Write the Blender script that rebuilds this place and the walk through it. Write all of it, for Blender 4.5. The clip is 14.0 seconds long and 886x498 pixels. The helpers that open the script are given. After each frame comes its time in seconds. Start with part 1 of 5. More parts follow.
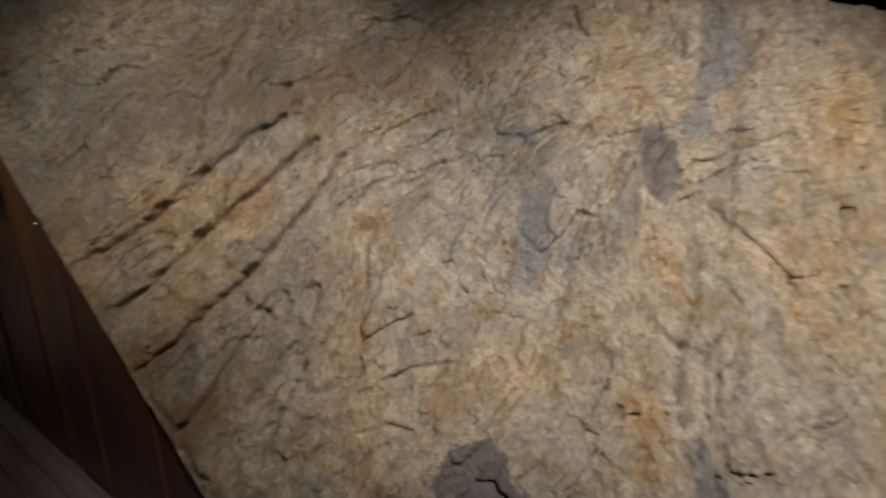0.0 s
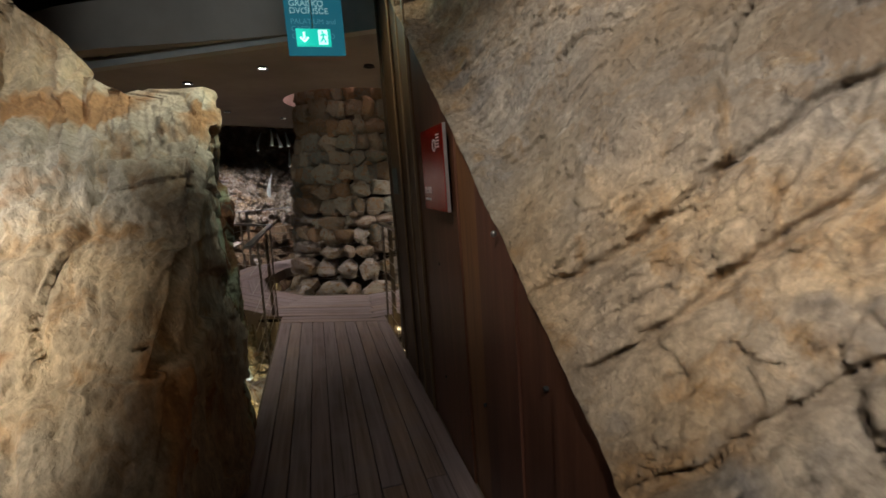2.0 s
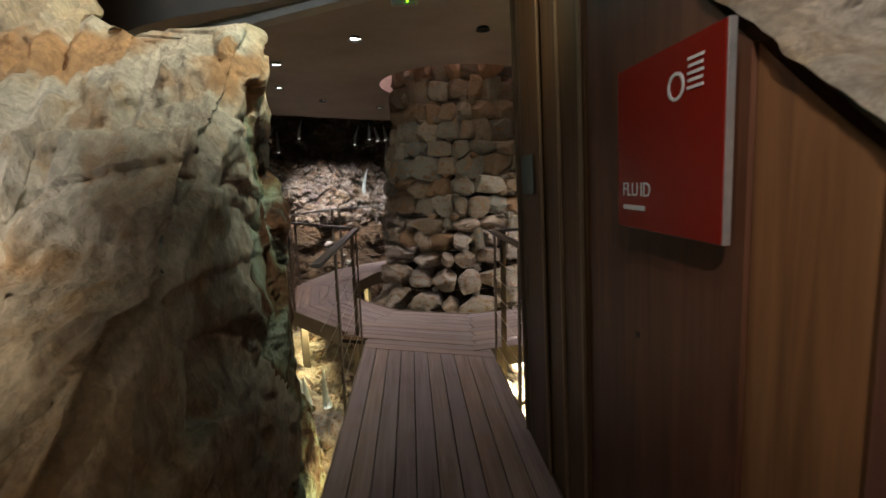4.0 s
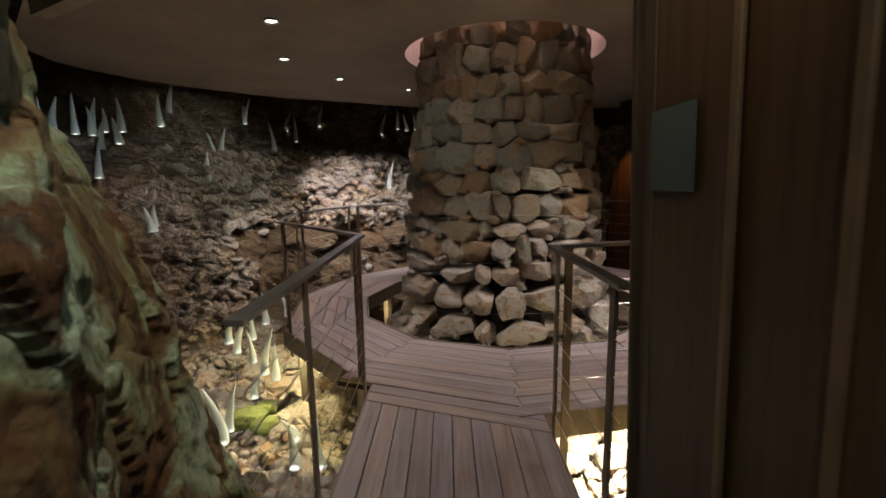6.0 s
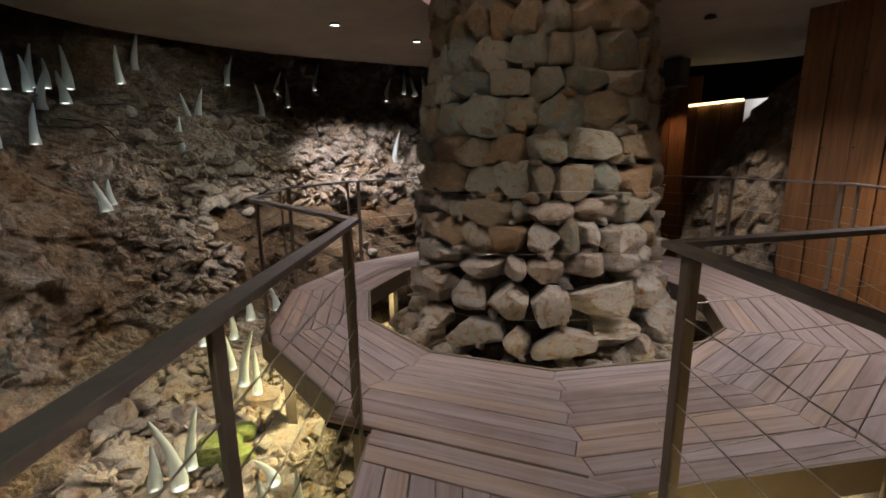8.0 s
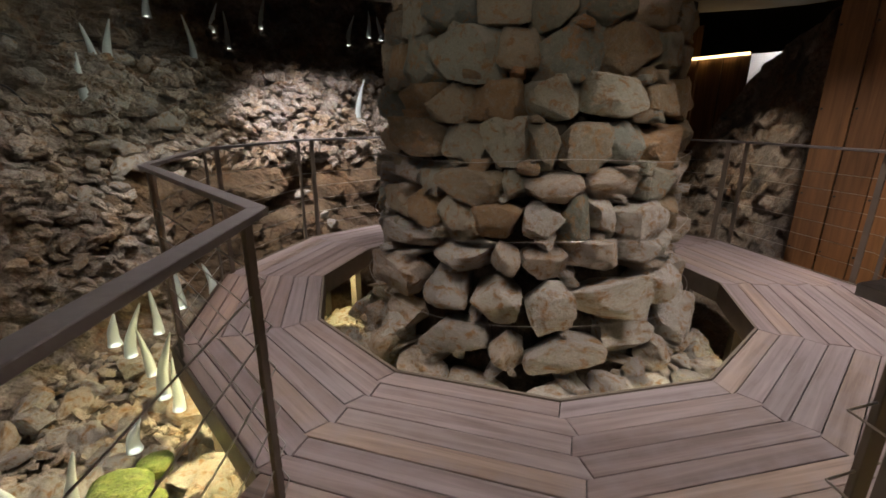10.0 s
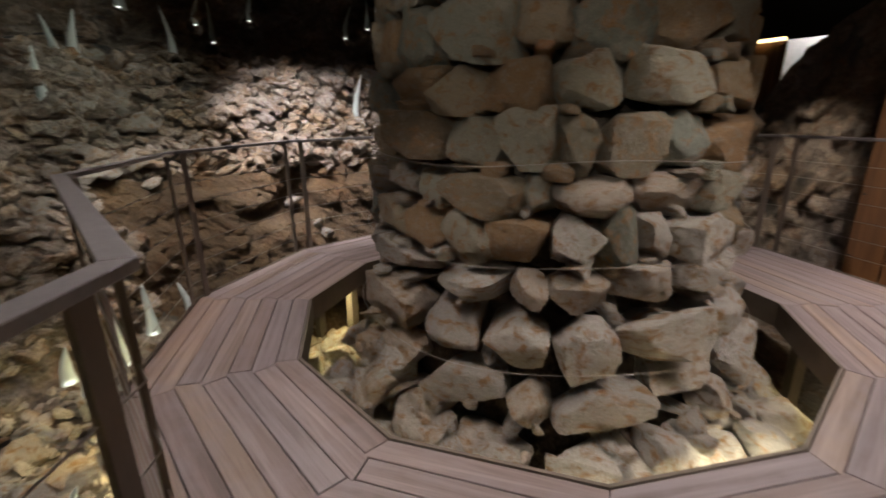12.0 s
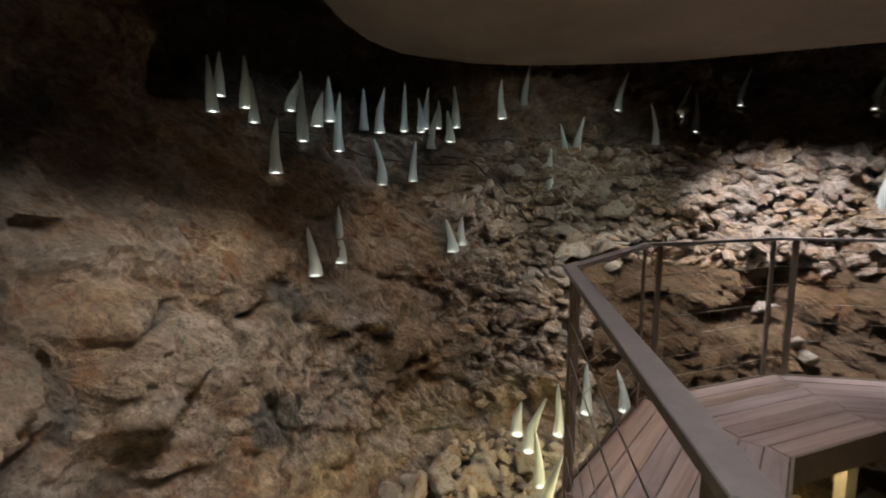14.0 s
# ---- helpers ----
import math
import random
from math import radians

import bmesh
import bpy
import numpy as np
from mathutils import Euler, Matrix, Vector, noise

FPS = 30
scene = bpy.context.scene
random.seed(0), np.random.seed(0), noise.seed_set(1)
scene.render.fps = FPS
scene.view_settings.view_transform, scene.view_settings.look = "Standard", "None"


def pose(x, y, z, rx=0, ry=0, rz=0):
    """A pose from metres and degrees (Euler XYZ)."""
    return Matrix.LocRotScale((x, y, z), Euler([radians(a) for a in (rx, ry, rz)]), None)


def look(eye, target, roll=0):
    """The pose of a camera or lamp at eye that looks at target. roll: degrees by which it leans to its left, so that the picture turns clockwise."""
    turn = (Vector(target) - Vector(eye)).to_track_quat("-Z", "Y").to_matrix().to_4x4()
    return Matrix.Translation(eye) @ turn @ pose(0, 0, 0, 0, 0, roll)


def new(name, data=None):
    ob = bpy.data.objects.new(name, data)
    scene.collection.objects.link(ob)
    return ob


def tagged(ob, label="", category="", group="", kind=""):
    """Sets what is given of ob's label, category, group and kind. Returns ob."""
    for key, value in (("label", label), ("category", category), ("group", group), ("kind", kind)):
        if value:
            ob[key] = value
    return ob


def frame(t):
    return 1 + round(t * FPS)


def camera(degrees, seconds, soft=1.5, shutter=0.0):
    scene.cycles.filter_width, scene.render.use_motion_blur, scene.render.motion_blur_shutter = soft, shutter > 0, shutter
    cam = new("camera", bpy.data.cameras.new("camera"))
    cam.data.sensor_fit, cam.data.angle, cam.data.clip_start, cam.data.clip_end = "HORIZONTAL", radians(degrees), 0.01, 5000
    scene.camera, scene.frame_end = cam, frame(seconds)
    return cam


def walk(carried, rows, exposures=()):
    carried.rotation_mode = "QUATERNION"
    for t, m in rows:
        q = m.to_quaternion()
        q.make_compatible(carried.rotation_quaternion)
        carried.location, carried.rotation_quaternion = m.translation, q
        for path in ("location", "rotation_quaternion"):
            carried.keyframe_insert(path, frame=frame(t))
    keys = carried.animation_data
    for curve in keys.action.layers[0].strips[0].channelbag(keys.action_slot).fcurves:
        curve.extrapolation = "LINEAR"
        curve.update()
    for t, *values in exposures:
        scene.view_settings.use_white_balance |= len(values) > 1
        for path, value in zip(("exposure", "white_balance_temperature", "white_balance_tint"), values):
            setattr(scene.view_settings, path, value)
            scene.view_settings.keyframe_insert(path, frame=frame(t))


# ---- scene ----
cam = camera(89.7, 14.0, soft=1.6, shutter=0.25)
PATH = [
    (0, (-1.075, 0.658, 1.525), (-1.039, 2.628, 1.182), -1.9),
    (0.5, (-1.308, 0.833, 1.524), (-1.825, 2.737, 1.195), -1.2),
    (1, (-1.517, 0.961, 1.523), (-2.362, 2.744, 1.199), -1.1),
    (1.5, (-1.771, 1.105, 1.534), (-2.844, 2.762, 1.216), -1.9),
    (2, (-1.968, 1.295, 1.552), (-3.214, 2.830, 1.248), -2.3),
    (2.5, (-2.161, 1.515, 1.568), (-3.551, 2.923, 1.273), -1.7),
    (3, (-2.411, 1.671, 1.557), (-3.868, 3.009, 1.260), -1.4),
    (3.2, (-2.523, 1.727, 1.563), (-3.996, 3.046, 1.261), -1.5),
    (5.5, (-3.662, 2.591, 1.483), (-5.276, 3.735, 1.192), -1.3),
    (6, (-3.91, 2.758, 1.496), (-5.532, 3.888, 1.189), -0.9),
    (6.5, (-4.198, 2.856, 1.476), (-5.805, 4.004, 1.162), -1.0),
    (7, (-4.415, 2.943, 1.464), (-6.008, 4.098, 1.109), -1.2),
    (7.5, (-4.62, 3.089, 1.431), (-6.24, 4.197, 1.047), -0.5),
    (10, (-5.507, 3.738, 1.379), (-7.023, 4.908, 0.803), 0.2),
    (10.5, (-5.666, 3.863, 1.367), (-6.981, 5.246, 0.767), -0.6),
    (11, (-5.764, 3.988, 1.358), (-6.911, 5.51, 0.754), -1.1),
    (11.5, (-5.857, 4.117, 1.348), (-7.101, 5.561, 0.742), -1.0),
    (12, (-5.969, 4.101, 1.341), (-7.504, 5.246, 0.764), -0.7),
    (12.5, (-6.114, 3.993, 1.369), (-7.931, 4.645, 0.845), 0.8),
    (13, (-6.221, 3.888, 1.386), (-8.148, 4.055, 0.875), 1.5),
    (13.5, (-6.323, 3.854, 1.403), (-8.277, 3.688, 1.009), 0.5),
    (14, (-6.387, 3.891, 1.411), (-8.309, 3.387, 1.186), 0.3),
]
walk(cam, [(t, look(eye, target, roll)) for t, eye, target, roll in PATH],
     ((0.0, 0.65), (0.6, 0.7), (1.0, 0.9), (1.5, 1.2), (2.0, 1.4), (3.0, 1.65), (5.5, 2.0), (14.0, 2.0)))

# ---- the plan, in metres ----
# deck at z = 0; a corridor runs along U from the start to the round chamber; C is the axis of the stone pillar
C = Vector((-8.0, 6.5, 0.0))
U = Vector((-0.8660, 0.5, 0.0))
N = Vector((0.5, 0.8660, 0.0))
CEIL = 2.93
RAIL = 1.12
PIT = -0.95
rng = random.Random(7)


def sn(s, n, z=0.0):
    """A place from the corridor's length s, its breadth n and the height."""
    p = U * s + N * n
    return Vector((p.x, p.y, z))


# the corridor's rock and cladding stand turned a few degrees against the plan's axes; its boardwalk runs the same way, level
TURNED = Matrix(((0.9956, 0.0923, -0.0182, -0.5587), (-0.0928, 0.9953, -0.0285, -0.5185), (0.0155, 0.0301, 0.9994, -0.0674), (0, 0, 0, 1)))
UC, NC = Vector((-0.8162, 0.5778, 0.0)), Vector((0.5778, 0.8162, 0.0))


def cn(s, n, z=0.0):
    """The same along the boardwalk."""
    return Vector((-0.5587, -0.5185, z)) + UC * s + NC * n


def turned(ob):
    ob.matrix_basis = TURNED @ ob.matrix_basis
    return ob


def polar(r, deg, z=0.0):
    a = radians(deg)
    return Vector((C.x + r * math.cos(a), C.y + r * math.sin(a), z))


# ---- light ----
world = bpy.data.worlds.new("world")
world.use_nodes = True
world.node_tree.nodes["Background"].inputs[0].default_value = (0.05, 0.05, 0.06, 1)
world.node_tree.nodes["Background"].inputs[1].default_value = 0.02
scene.world = world
scene.view_settings.exposure = 2.0


def spot(name, eye, target, watts, colour, angle, blend=0.6, size=0.04):
    data = bpy.data.lights.new(name, "SPOT")
    data.energy, data.color, data.spot_size, data.spot_blend, data.shadow_soft_size = watts, colour, radians(angle), blend, size
    ob = new(name, data)
    ob.matrix_world = look(eye, target)
    return ob


def strip(name, eye, target, watts, colour, w, h):
    data = bpy.data.lights.new(name, "AREA")
    data.shape, data.energy, data.color, data.size, data.size_y = "RECTANGLE", watts, colour, w, h
    ob = new(name, data)
    ob.matrix_world = look(eye, target)
    return ob


WARM = (1.0, 0.875, 0.745)
NEUTRAL = (1.0, 0.93, 0.88)
SOFT = (1.0, 0.925, 0.87)
# corridor spots on the two rock masses
turned(spot("spot_slab", (0.9, 0.2, 3.7), (0.4, 3.1, 1.1), 640, SOFT, 58, 1.0, 0.08))
turned(spot("spot_slab_far", (-1.2, 0.5, 3.7), (-1.9, 3.5, 1.95), 220, SOFT, 44, 0.9, 0.08))
turned(spot("spot_slab_low", (-0.3, 0.9, 3.7), (-1.2, 2.8, 1.15), 170, SOFT, 38, 1.0, 0.08))
turned(spot("spot_slab_top", (-2.6, 1.7, 3.9), (-3.0, 3.4, 2.0), 16, NEUTRAL, 70, 0.9, 0.08))
turned(spot("spot_rock", sn(1.4, -1.9, 3.6), sn(4.1, -1.3, 1.0), 440, (1.0, 0.93, 0.85), 43, 0.8, 0.04))
turned(spot("spot_rock_head", sn(1.4, -1.9, 3.6), sn(5.0, -1.0, 2.0), 130, (1.0, 0.94, 0.86), 36, 0.9, 0.04))
# unseen cool lamp, added only to brighten the concrete beam
turned(spot("fill_beam", (-3.4, 1.6, 3.6), (-6.2, 3.3, 3.25), 26, (0.80, 0.92, 1.0), 42, 0.8, 0.05))
# the glow of the teal sign and its exit light
turned(spot("glow_sign", sn(5.62, 0.84, 2.55), sn(5.1, -0.1, 2.0), 4, (0.45, 0.95, 0.90), 80, 0.9, 0.1))
turned(spot("glow_sign", sn(5.62, 0.84, 2.95), sn(5.0, 1.3, 2.7), 3, (0.35, 0.95, 0.90), 100, 0.9, 0.1))
# not the sign: two unseen lamps added to lift the outcrop's side and the cladding
turned(spot("fill_rock_side", sn(4.6, 1.1, 3.6), sn(5.7, -0.4, 1.5), 52, (0.97, 0.95, 0.76), 54, 0.9, 0.04))
turned(spot("fill_wall_end", sn(4.9, 0.3, 3.6), sn(5.4, 1.36, 2.5), 22, (1.0, 0.80, 0.52), 36, 0.9, 0.04))
# chamber downlights
DOWN = [(-8.25, 3.95), (-9.45, 4.4), (-10.1, 5.35), (-10.25, 6.55), (-6.95, 4.25), (-6.5, 8.4), (-9.8, 8.6)]
DOWN_OFF = [(-7.6, 8.8), (-6.05, 5.08)]
for i, (x, y) in enumerate(DOWN):
    spot("spot_down", (x, y, CEIL - 0.01), (x, y, 0), (22, 20, 22, 18, 42, 75, 22)[i], (1.0, 0.90, 0.88), 92, 0.9, 0.03)
# supposed lamp out of view, with no fixture, added to light the deck's right side
spot("spot_down", (-5.4, 6.7, CEIL - 0.01), (-5.5, 6.7, 0), 60, (1.0, 0.90, 0.88), 100, 0.9, 0.03)
# accent spots and added fill lamps in the chamber, none with a fixture
spot("spot_horns", (-9.0, 4.6, 2.87), (-10.3, 2.3, 2.2), 26, (0.70, 0.85, 1.0), 34, 0.8, 0.02)
spot("spot_slope", (-10.3, 5.2, 2.9), (-11.3, 6.2, 1.2), 205, (0.97, 0.92, 0.95), 70, 0.9, 0.02)
spot("spot_slope_low", (-9.9, 4.3, 2.85), (-10.7, 4.7, 0.7), 85, NEUTRAL, 56, 0.8, 0.02)
spot("spot_slope_side", (-8.8, 4.3, 2.85), (-10.3, 3.0, 0.5), 42, NEUTRAL, 60, 0.8, 0.02)
# unseen fill lamps, added to lift the near wall and the upper cave wall
spot("fill_near_wall", (-7.4, 4.0, 2.85), (-8.0, 2.1, -0.4), 100, NEUTRAL, 60, 0.8, 0.03)
spot("fill_high_wall", (-9.0, 5.4, 2.88), (-11.6, 3.9, 1.6), 45, (0.92, 0.95, 0.85), 58, 0.9, 0.03)
spot("fill_high_wall", (-8.2, 4.6, 2.88), (-9.2, 2.0, 0.8), 8, (1.0, 0.80, 0.60), 58, 0.9, 0.03)
spot("spot_pillar", (-5.7, 5.9, 2.85), (-7.1, 6.1, 0.2), 52, (1.0, 0.90, 0.84), 46, 0.9, 0.02)
spot("spot_pillar_front", (-7.4, 4.2, 2.88), (-7.6, 5.4, -0.4), 28, (1.0, 0.90, 0.84), 42, 0.9, 0.02)
# no lamp known here; added to brighten the pillar's upper stones
spot("fill_pillar_top", (-6.1, 4.7, 2.7), (-7.5, 6.0, 2.1), 8, (1.0, 0.84, 0.70), 70, 0.9, 0.03)
spot("spot_wood", (-5.6, 8.55, 2.9), (-5.5, 9.25, 0.0), 75, (1.0, 0.72, 0.44), 52, 0.6, 0.03)
spot("spot_wood_far", (-10.1, 12.2, 2.6), (-10.1, 12.6, 1.0), 10, (1.0, 0.55, 0.3), 90, 0.7, 0.03)
# added fill lamp, out of sight, that brightens the rock spur
spot("fill_wedge", (-7.6, 9.2, 2.8), (-8.0, 10.6, -0.1), 70, WARM, 48, 0.9, 0.03)
# the lamps above the opening round the pillar's head
spot("spot_hole", (-8.9, 6.9, 4.1), (-7.9, 6.3, 2.9), 26, (1.0, 0.66, 0.62), 150, 0.9, 0.1)
spot("spot_hole_front", (-7.1, 5.9, 4.1), (-7.6, 6.2, 2.9), 16, (1.0, 0.66, 0.62), 150, 0.9, 0.1)
# spots under the deck, shining down and outward
YEL = (1.0, 0.86, 0.44)
for r, deg, w in ((2.3, 262, 30), (2.3, 240, 20), (1.9, 207, 14), (2.35, 290, 20), (3.02, 338, 100), (3.04, 322, 120), (3.0, 308, 60), (1.9, 25, 4)):
    out = 1.0 if r > 2 else -0.3
    spot("spot_under_deck", polar(r, deg, -0.16), polar(r + out, deg, -1.2), w, YEL, 130, 0.8, 0.03)
spot("spot_under_deck", polar(2.3, 354, -0.12), polar(1.95, 349, -1.1), 130, (1.0, 0.92, 0.66), 140, 0.8, 0.03)
spot("spot_under_deck", polar(2.3, 338, -0.12), polar(2.0, 342, -1.1), 130, (1.0, 0.92, 0.66), 140, 0.8, 0.03)


# ---- materials ----
def mat(name, rough=0.8, metal=0.0):
    m = bpy.data.materials.new(name)
    m.use_nodes = True
    b = m.node_tree.nodes["Principled BSDF"]
    b.inputs["Roughness"].default_value, b.inputs["Metallic"].default_value = rough, metal
    return m, m.node_tree, b


def node(tree, kind, **values):
    n = tree.nodes.new(kind)
    for key, v in values.items():
        n.inputs[key.replace("_", " ")].default_value = v
    return n


def ramp(tree, fac, stops):
    n = tree.nodes.new("ShaderNodeValToRGB")
    els = n.color_ramp.elements
    while len(els) < len(stops):
        els.new(0.5)
    for e, (p, c) in zip(els, stops):
        e.position, e.color = p, (*c, 1)
    tree.links.new(fac, n.inputs[0])
    return n.outputs[0]


def mix(tree, fac, a, b, mode="MIX"):
    n = tree.nodes.new("ShaderNodeMix")
    n.data_type, n.blend_type = "RGBA", mode
    for sock, v in ((n.inputs[0], fac), (n.inputs[6], a), (n.inputs[7], b)):
        if isinstance(v, (float, int)):
            sock.default_value = v
        elif isinstance(v, tuple):
            sock.default_value = (*v, 1)
        else:
            tree.links.new(v, sock)
    return n.outputs[2]


def coords(tree, scale=(1, 1, 1), rot=(0, 0, 0), kind="Object"):
    tc = tree.nodes.new("ShaderNodeTexCoord")
    mp = tree.nodes.new("ShaderNodeMapping")
    mp.inputs["Scale"].default_value, mp.inputs["Rotation"].default_value = scale, rot
    tree.links.new(tc.outputs[kind], mp.inputs[0])
    return mp.outputs[0]


def tex(tree, vec, scale, detail=6, rough=0.6, distort=0.0):
    n = node(tree, "ShaderNodeTexNoise", Scale=scale, Detail=detail, Roughness=rough, Distortion=distort)
    tree.links.new(vec, n.inputs["Vector"])
    return n.outputs[0]


def bump(tree, bsdf, height, strength, dist=0.02):
    n = node(tree, "ShaderNodeBump", Strength=strength, Distance=dist)
    tree.links.new(height, n.inputs["Height"])
    last = bsdf.inputs["Normal"].links
    if last:
        tree.links.new(last[0].from_socket, n.inputs["Normal"])
    tree.links.new(n.outputs[0], bsdf.inputs["Normal"])


def node_colour(tree, vec, scale):
    n = node(tree, "ShaderNodeTexNoise", Scale=scale, Detail=4)
    tree.links.new(vec, n.inputs["Vector"])
    return n.outputs["Color"]


def rock_material(name, low, mid, high, stain, scale=1.0, stretch=(1, 1, 1), rot=(0, 0, 0), bumps=0.6, patches=None, crease_shade=1.0):
    m, t, b = mat(name, 0.82)
    v = coords(t, stretch, rot)
    big = tex(t, v, 1.6 * scale, 8, 0.62, 0.4)
    col = ramp(t, big, [(0.30, low), (0.48, mid), (0.66, high)])
    st = ramp(t, tex(t, v, 3.3 * scale, 7, 0.65, 0.8), [(0.50, (0, 0, 0)), (0.68, (1, 1, 1))])
    col = mix(t, st, col, stain)
    if patches:
        pt = ramp(t, tex(t, v, 1.1 * scale, 4, 0.5, 0.3), [(0.60, (0, 0, 0)), (0.66, (1, 1, 1))])
        col = mix(t, pt, col, patches)
    fine = tex(t, v, 22 * scale, 6, 0.7)
    col = mix(t, 0.55, col, ramp(t, fine, [(0.3, (0.35, 0.33, 0.3)), (0.7, (1.3, 1.3, 1.3))]), "MULTIPLY")
    vor = node(t, "ShaderNodeTexVoronoi", Scale=7 * scale)
    vor.feature = "DISTANCE_TO_EDGE"
    t.links.new(v, vor.inputs["Vector"])
    crack = ramp(t, vor.outputs[0], [(0.0, (0, 0, 0)), (0.03, (1, 1, 1))])
    gate = ramp(t, tex(t, v, 2.2 * scale, 3), [(0.46, (1, 1, 1)), (0.56, (0, 0, 0))])
    crack = mix(t, gate, crack, (1.0, 1.0, 1.0))
    # thin dark lines put into the colour for the shade inside fine cracks
    cr = ramp(t, tex(t, v, 2.6 * scale, 9, 0.62, 0.6), [(0.484, (1, 1, 1)), (0.5, (0.25, 0.2, 0.15)), (0.516, (1, 1, 1))])
    cr2 = ramp(t, tex(t, v, 6.5 * scale, 6, 0.6, 0.3), [(0.482, (1, 1, 1)), (0.5, (0.45, 0.4, 0.35)), (0.518, (1, 1, 1))])
    col = mix(t, 0.6 * crease_shade, col, cr, "MULTIPLY")
    col = mix(t, 0.5 * crease_shade, col, cr2, "MULTIPLY")
    tint = ramp(t, tex(t, v, 0.75 * scale, 3, 0.5, 0.5), [(0.35, (0.80, 0.84, 0.90)), (0.5, (1, 1, 1)), (0.66, (1.10, 0.95, 0.74))])
    col = mix(t, 0.9, col, tint, "MULTIPLY")
    for k_, st_ in ((11, 0.55), (27, 0.35)):
        chip = node(t, "ShaderNodeTexVoronoi", Scale=k_ * scale, Randomness=1.0)
        warp = mix(t, 0.12, v, node_colour(t, v, 5 * scale))
        t.links.new(warp, chip.inputs["Vector"])
        bump(t, b, chip.outputs[0], bumps * st_, 0.035 if k_ < 20 else 0.012)
        flake = ramp(t, chip.outputs["Color"], [(0.2, (0.80, 0.79, 0.78)), (0.8, (1.16, 1.15, 1.12))])
        col = mix(t, 0.75 if k_ < 20 else 0.5, col, flake, "MULTIPLY")
        bump(t, b, chip.outputs["Color"], bumps * 0.6, 0.022 if k_ < 20 else 0.009)
    bump(t, b, cr, bumps * 0.5 * crease_shade, 0.015)
    t.links.new(col, b.inputs["Base Color"])
    bump(t, b, tex(t, v, 9 * scale, 10, 0.68, 0.5), bumps, 0.06)
    bump(t, b, fine, bumps * 0.7, 0.012)
    return m


M_SLAB = rock_material("slab_rock", (0.36, 0.31, 0.25), (0.49, 0.42, 0.33), (0.57, 0.48, 0.36), (0.40, 0.27, 0.14), 1.9, (1, 1, 0.5), (0, radians(-40), 0), 1.1, (0.30, 0.28, 0.26), 0.4)


def stain(m, centre, radii, lean, colour, strength, ragged=1.6):
    """A mineral patch of its own shape on a rock face that spans x and z."""
    t = m.node_tree
    b = t.nodes["Principled BSDF"]
    old = b.inputs["Base Color"].links[0].from_socket
    tc = t.nodes.new("ShaderNodeTexCoord")
    off = t.nodes.new("ShaderNodeVectorMath")
    off.operation = "SUBTRACT"
    off.inputs[1].default_value = (centre[0], 0, centre[1])
    t.links.new(tc.outputs["Object"], off.inputs[0])
    mp = t.nodes.new("ShaderNodeMapping")
    mp.vector_type = "TEXTURE"
    mp.inputs["Rotation"].default_value = (0, radians(-lean), 0)
    mp.inputs["Scale"].default_value = (radii[0], 1000, radii[1])
    t.links.new(off.outputs[0], mp.inputs[0])
    ln = t.nodes.new("ShaderNodeVectorMath")
    ln.operation = "LENGTH"
    t.links.new(mp.outputs[0], ln.inputs[0])
    nz = tex(t, tc.outputs["Object"], 4.5, 7, 0.65, 0.4)
    add = t.nodes.new("ShaderNodeMath")
    add.operation = "MULTIPLY_ADD"
    add.inputs[1].default_value = ragged * 2
    t.links.new(nz, add.inputs[0])
    t.links.new(ln.outputs["Value"], add.inputs[2])
    # the ragged border lies where the distance and the noise together pass one plus the noise's mean
    e = (1.0 + ragged) / 4
    sc = t.nodes.new("ShaderNodeMath")
    sc.operation = "MULTIPLY"
    sc.inputs[1].default_value = 0.25
    t.links.new(add.outputs[0], sc.inputs[0])
    k = strength
    mask = ramp(t, sc.outputs[0], [(max(0.0, e - 0.035), (k, k, k)), (e, (0, 0, 0))])
    t.links.new(mix(t, mask, old, colour), b.inputs["Base Color"])


for _c, _r, _l, _col, _k in (
        ((-1.05, 2.02), (0.85, 0.16), 12, (0.33, 0.20, 0.09), 0.45), ((-2.0, 2.05), (0.7, 0.32), 30, (0.25, 0.20, 0.14), 0.45), ((-2.5, 1.45), (0.35, 0.25), 50, (0.30, 0.23, 0.14), 0.4),
        ((-0.62, 0.40), (0.26, 0.19), -20, (0.13, 0.115, 0.11), 0.85), ((0.20, 1.48), (0.075, 0.20), -15, (0.15, 0.135, 0.13), 0.8), ((0.72, 0.20), (0.24, 0.12), 10, (0.16, 0.14, 0.13), 0.75), ((-1.65, 0.68), (0.13, 0.08), 40, (0.27, 0.15, 0.07), 0.7)):
    stain(M_SLAB, _c, _r, _l, _col, _k)
M_LEFT = rock_material("pale_rock", (0.48, 0.42, 0.32), (0.57, 0.51, 0.40), (0.66, 0.60, 0.49), (0.46, 0.32, 0.18), 1.5, (1, 1, 0.45), (0, 0, 0), 0.6, (0.46, 0.27, 0.13), 0.10)


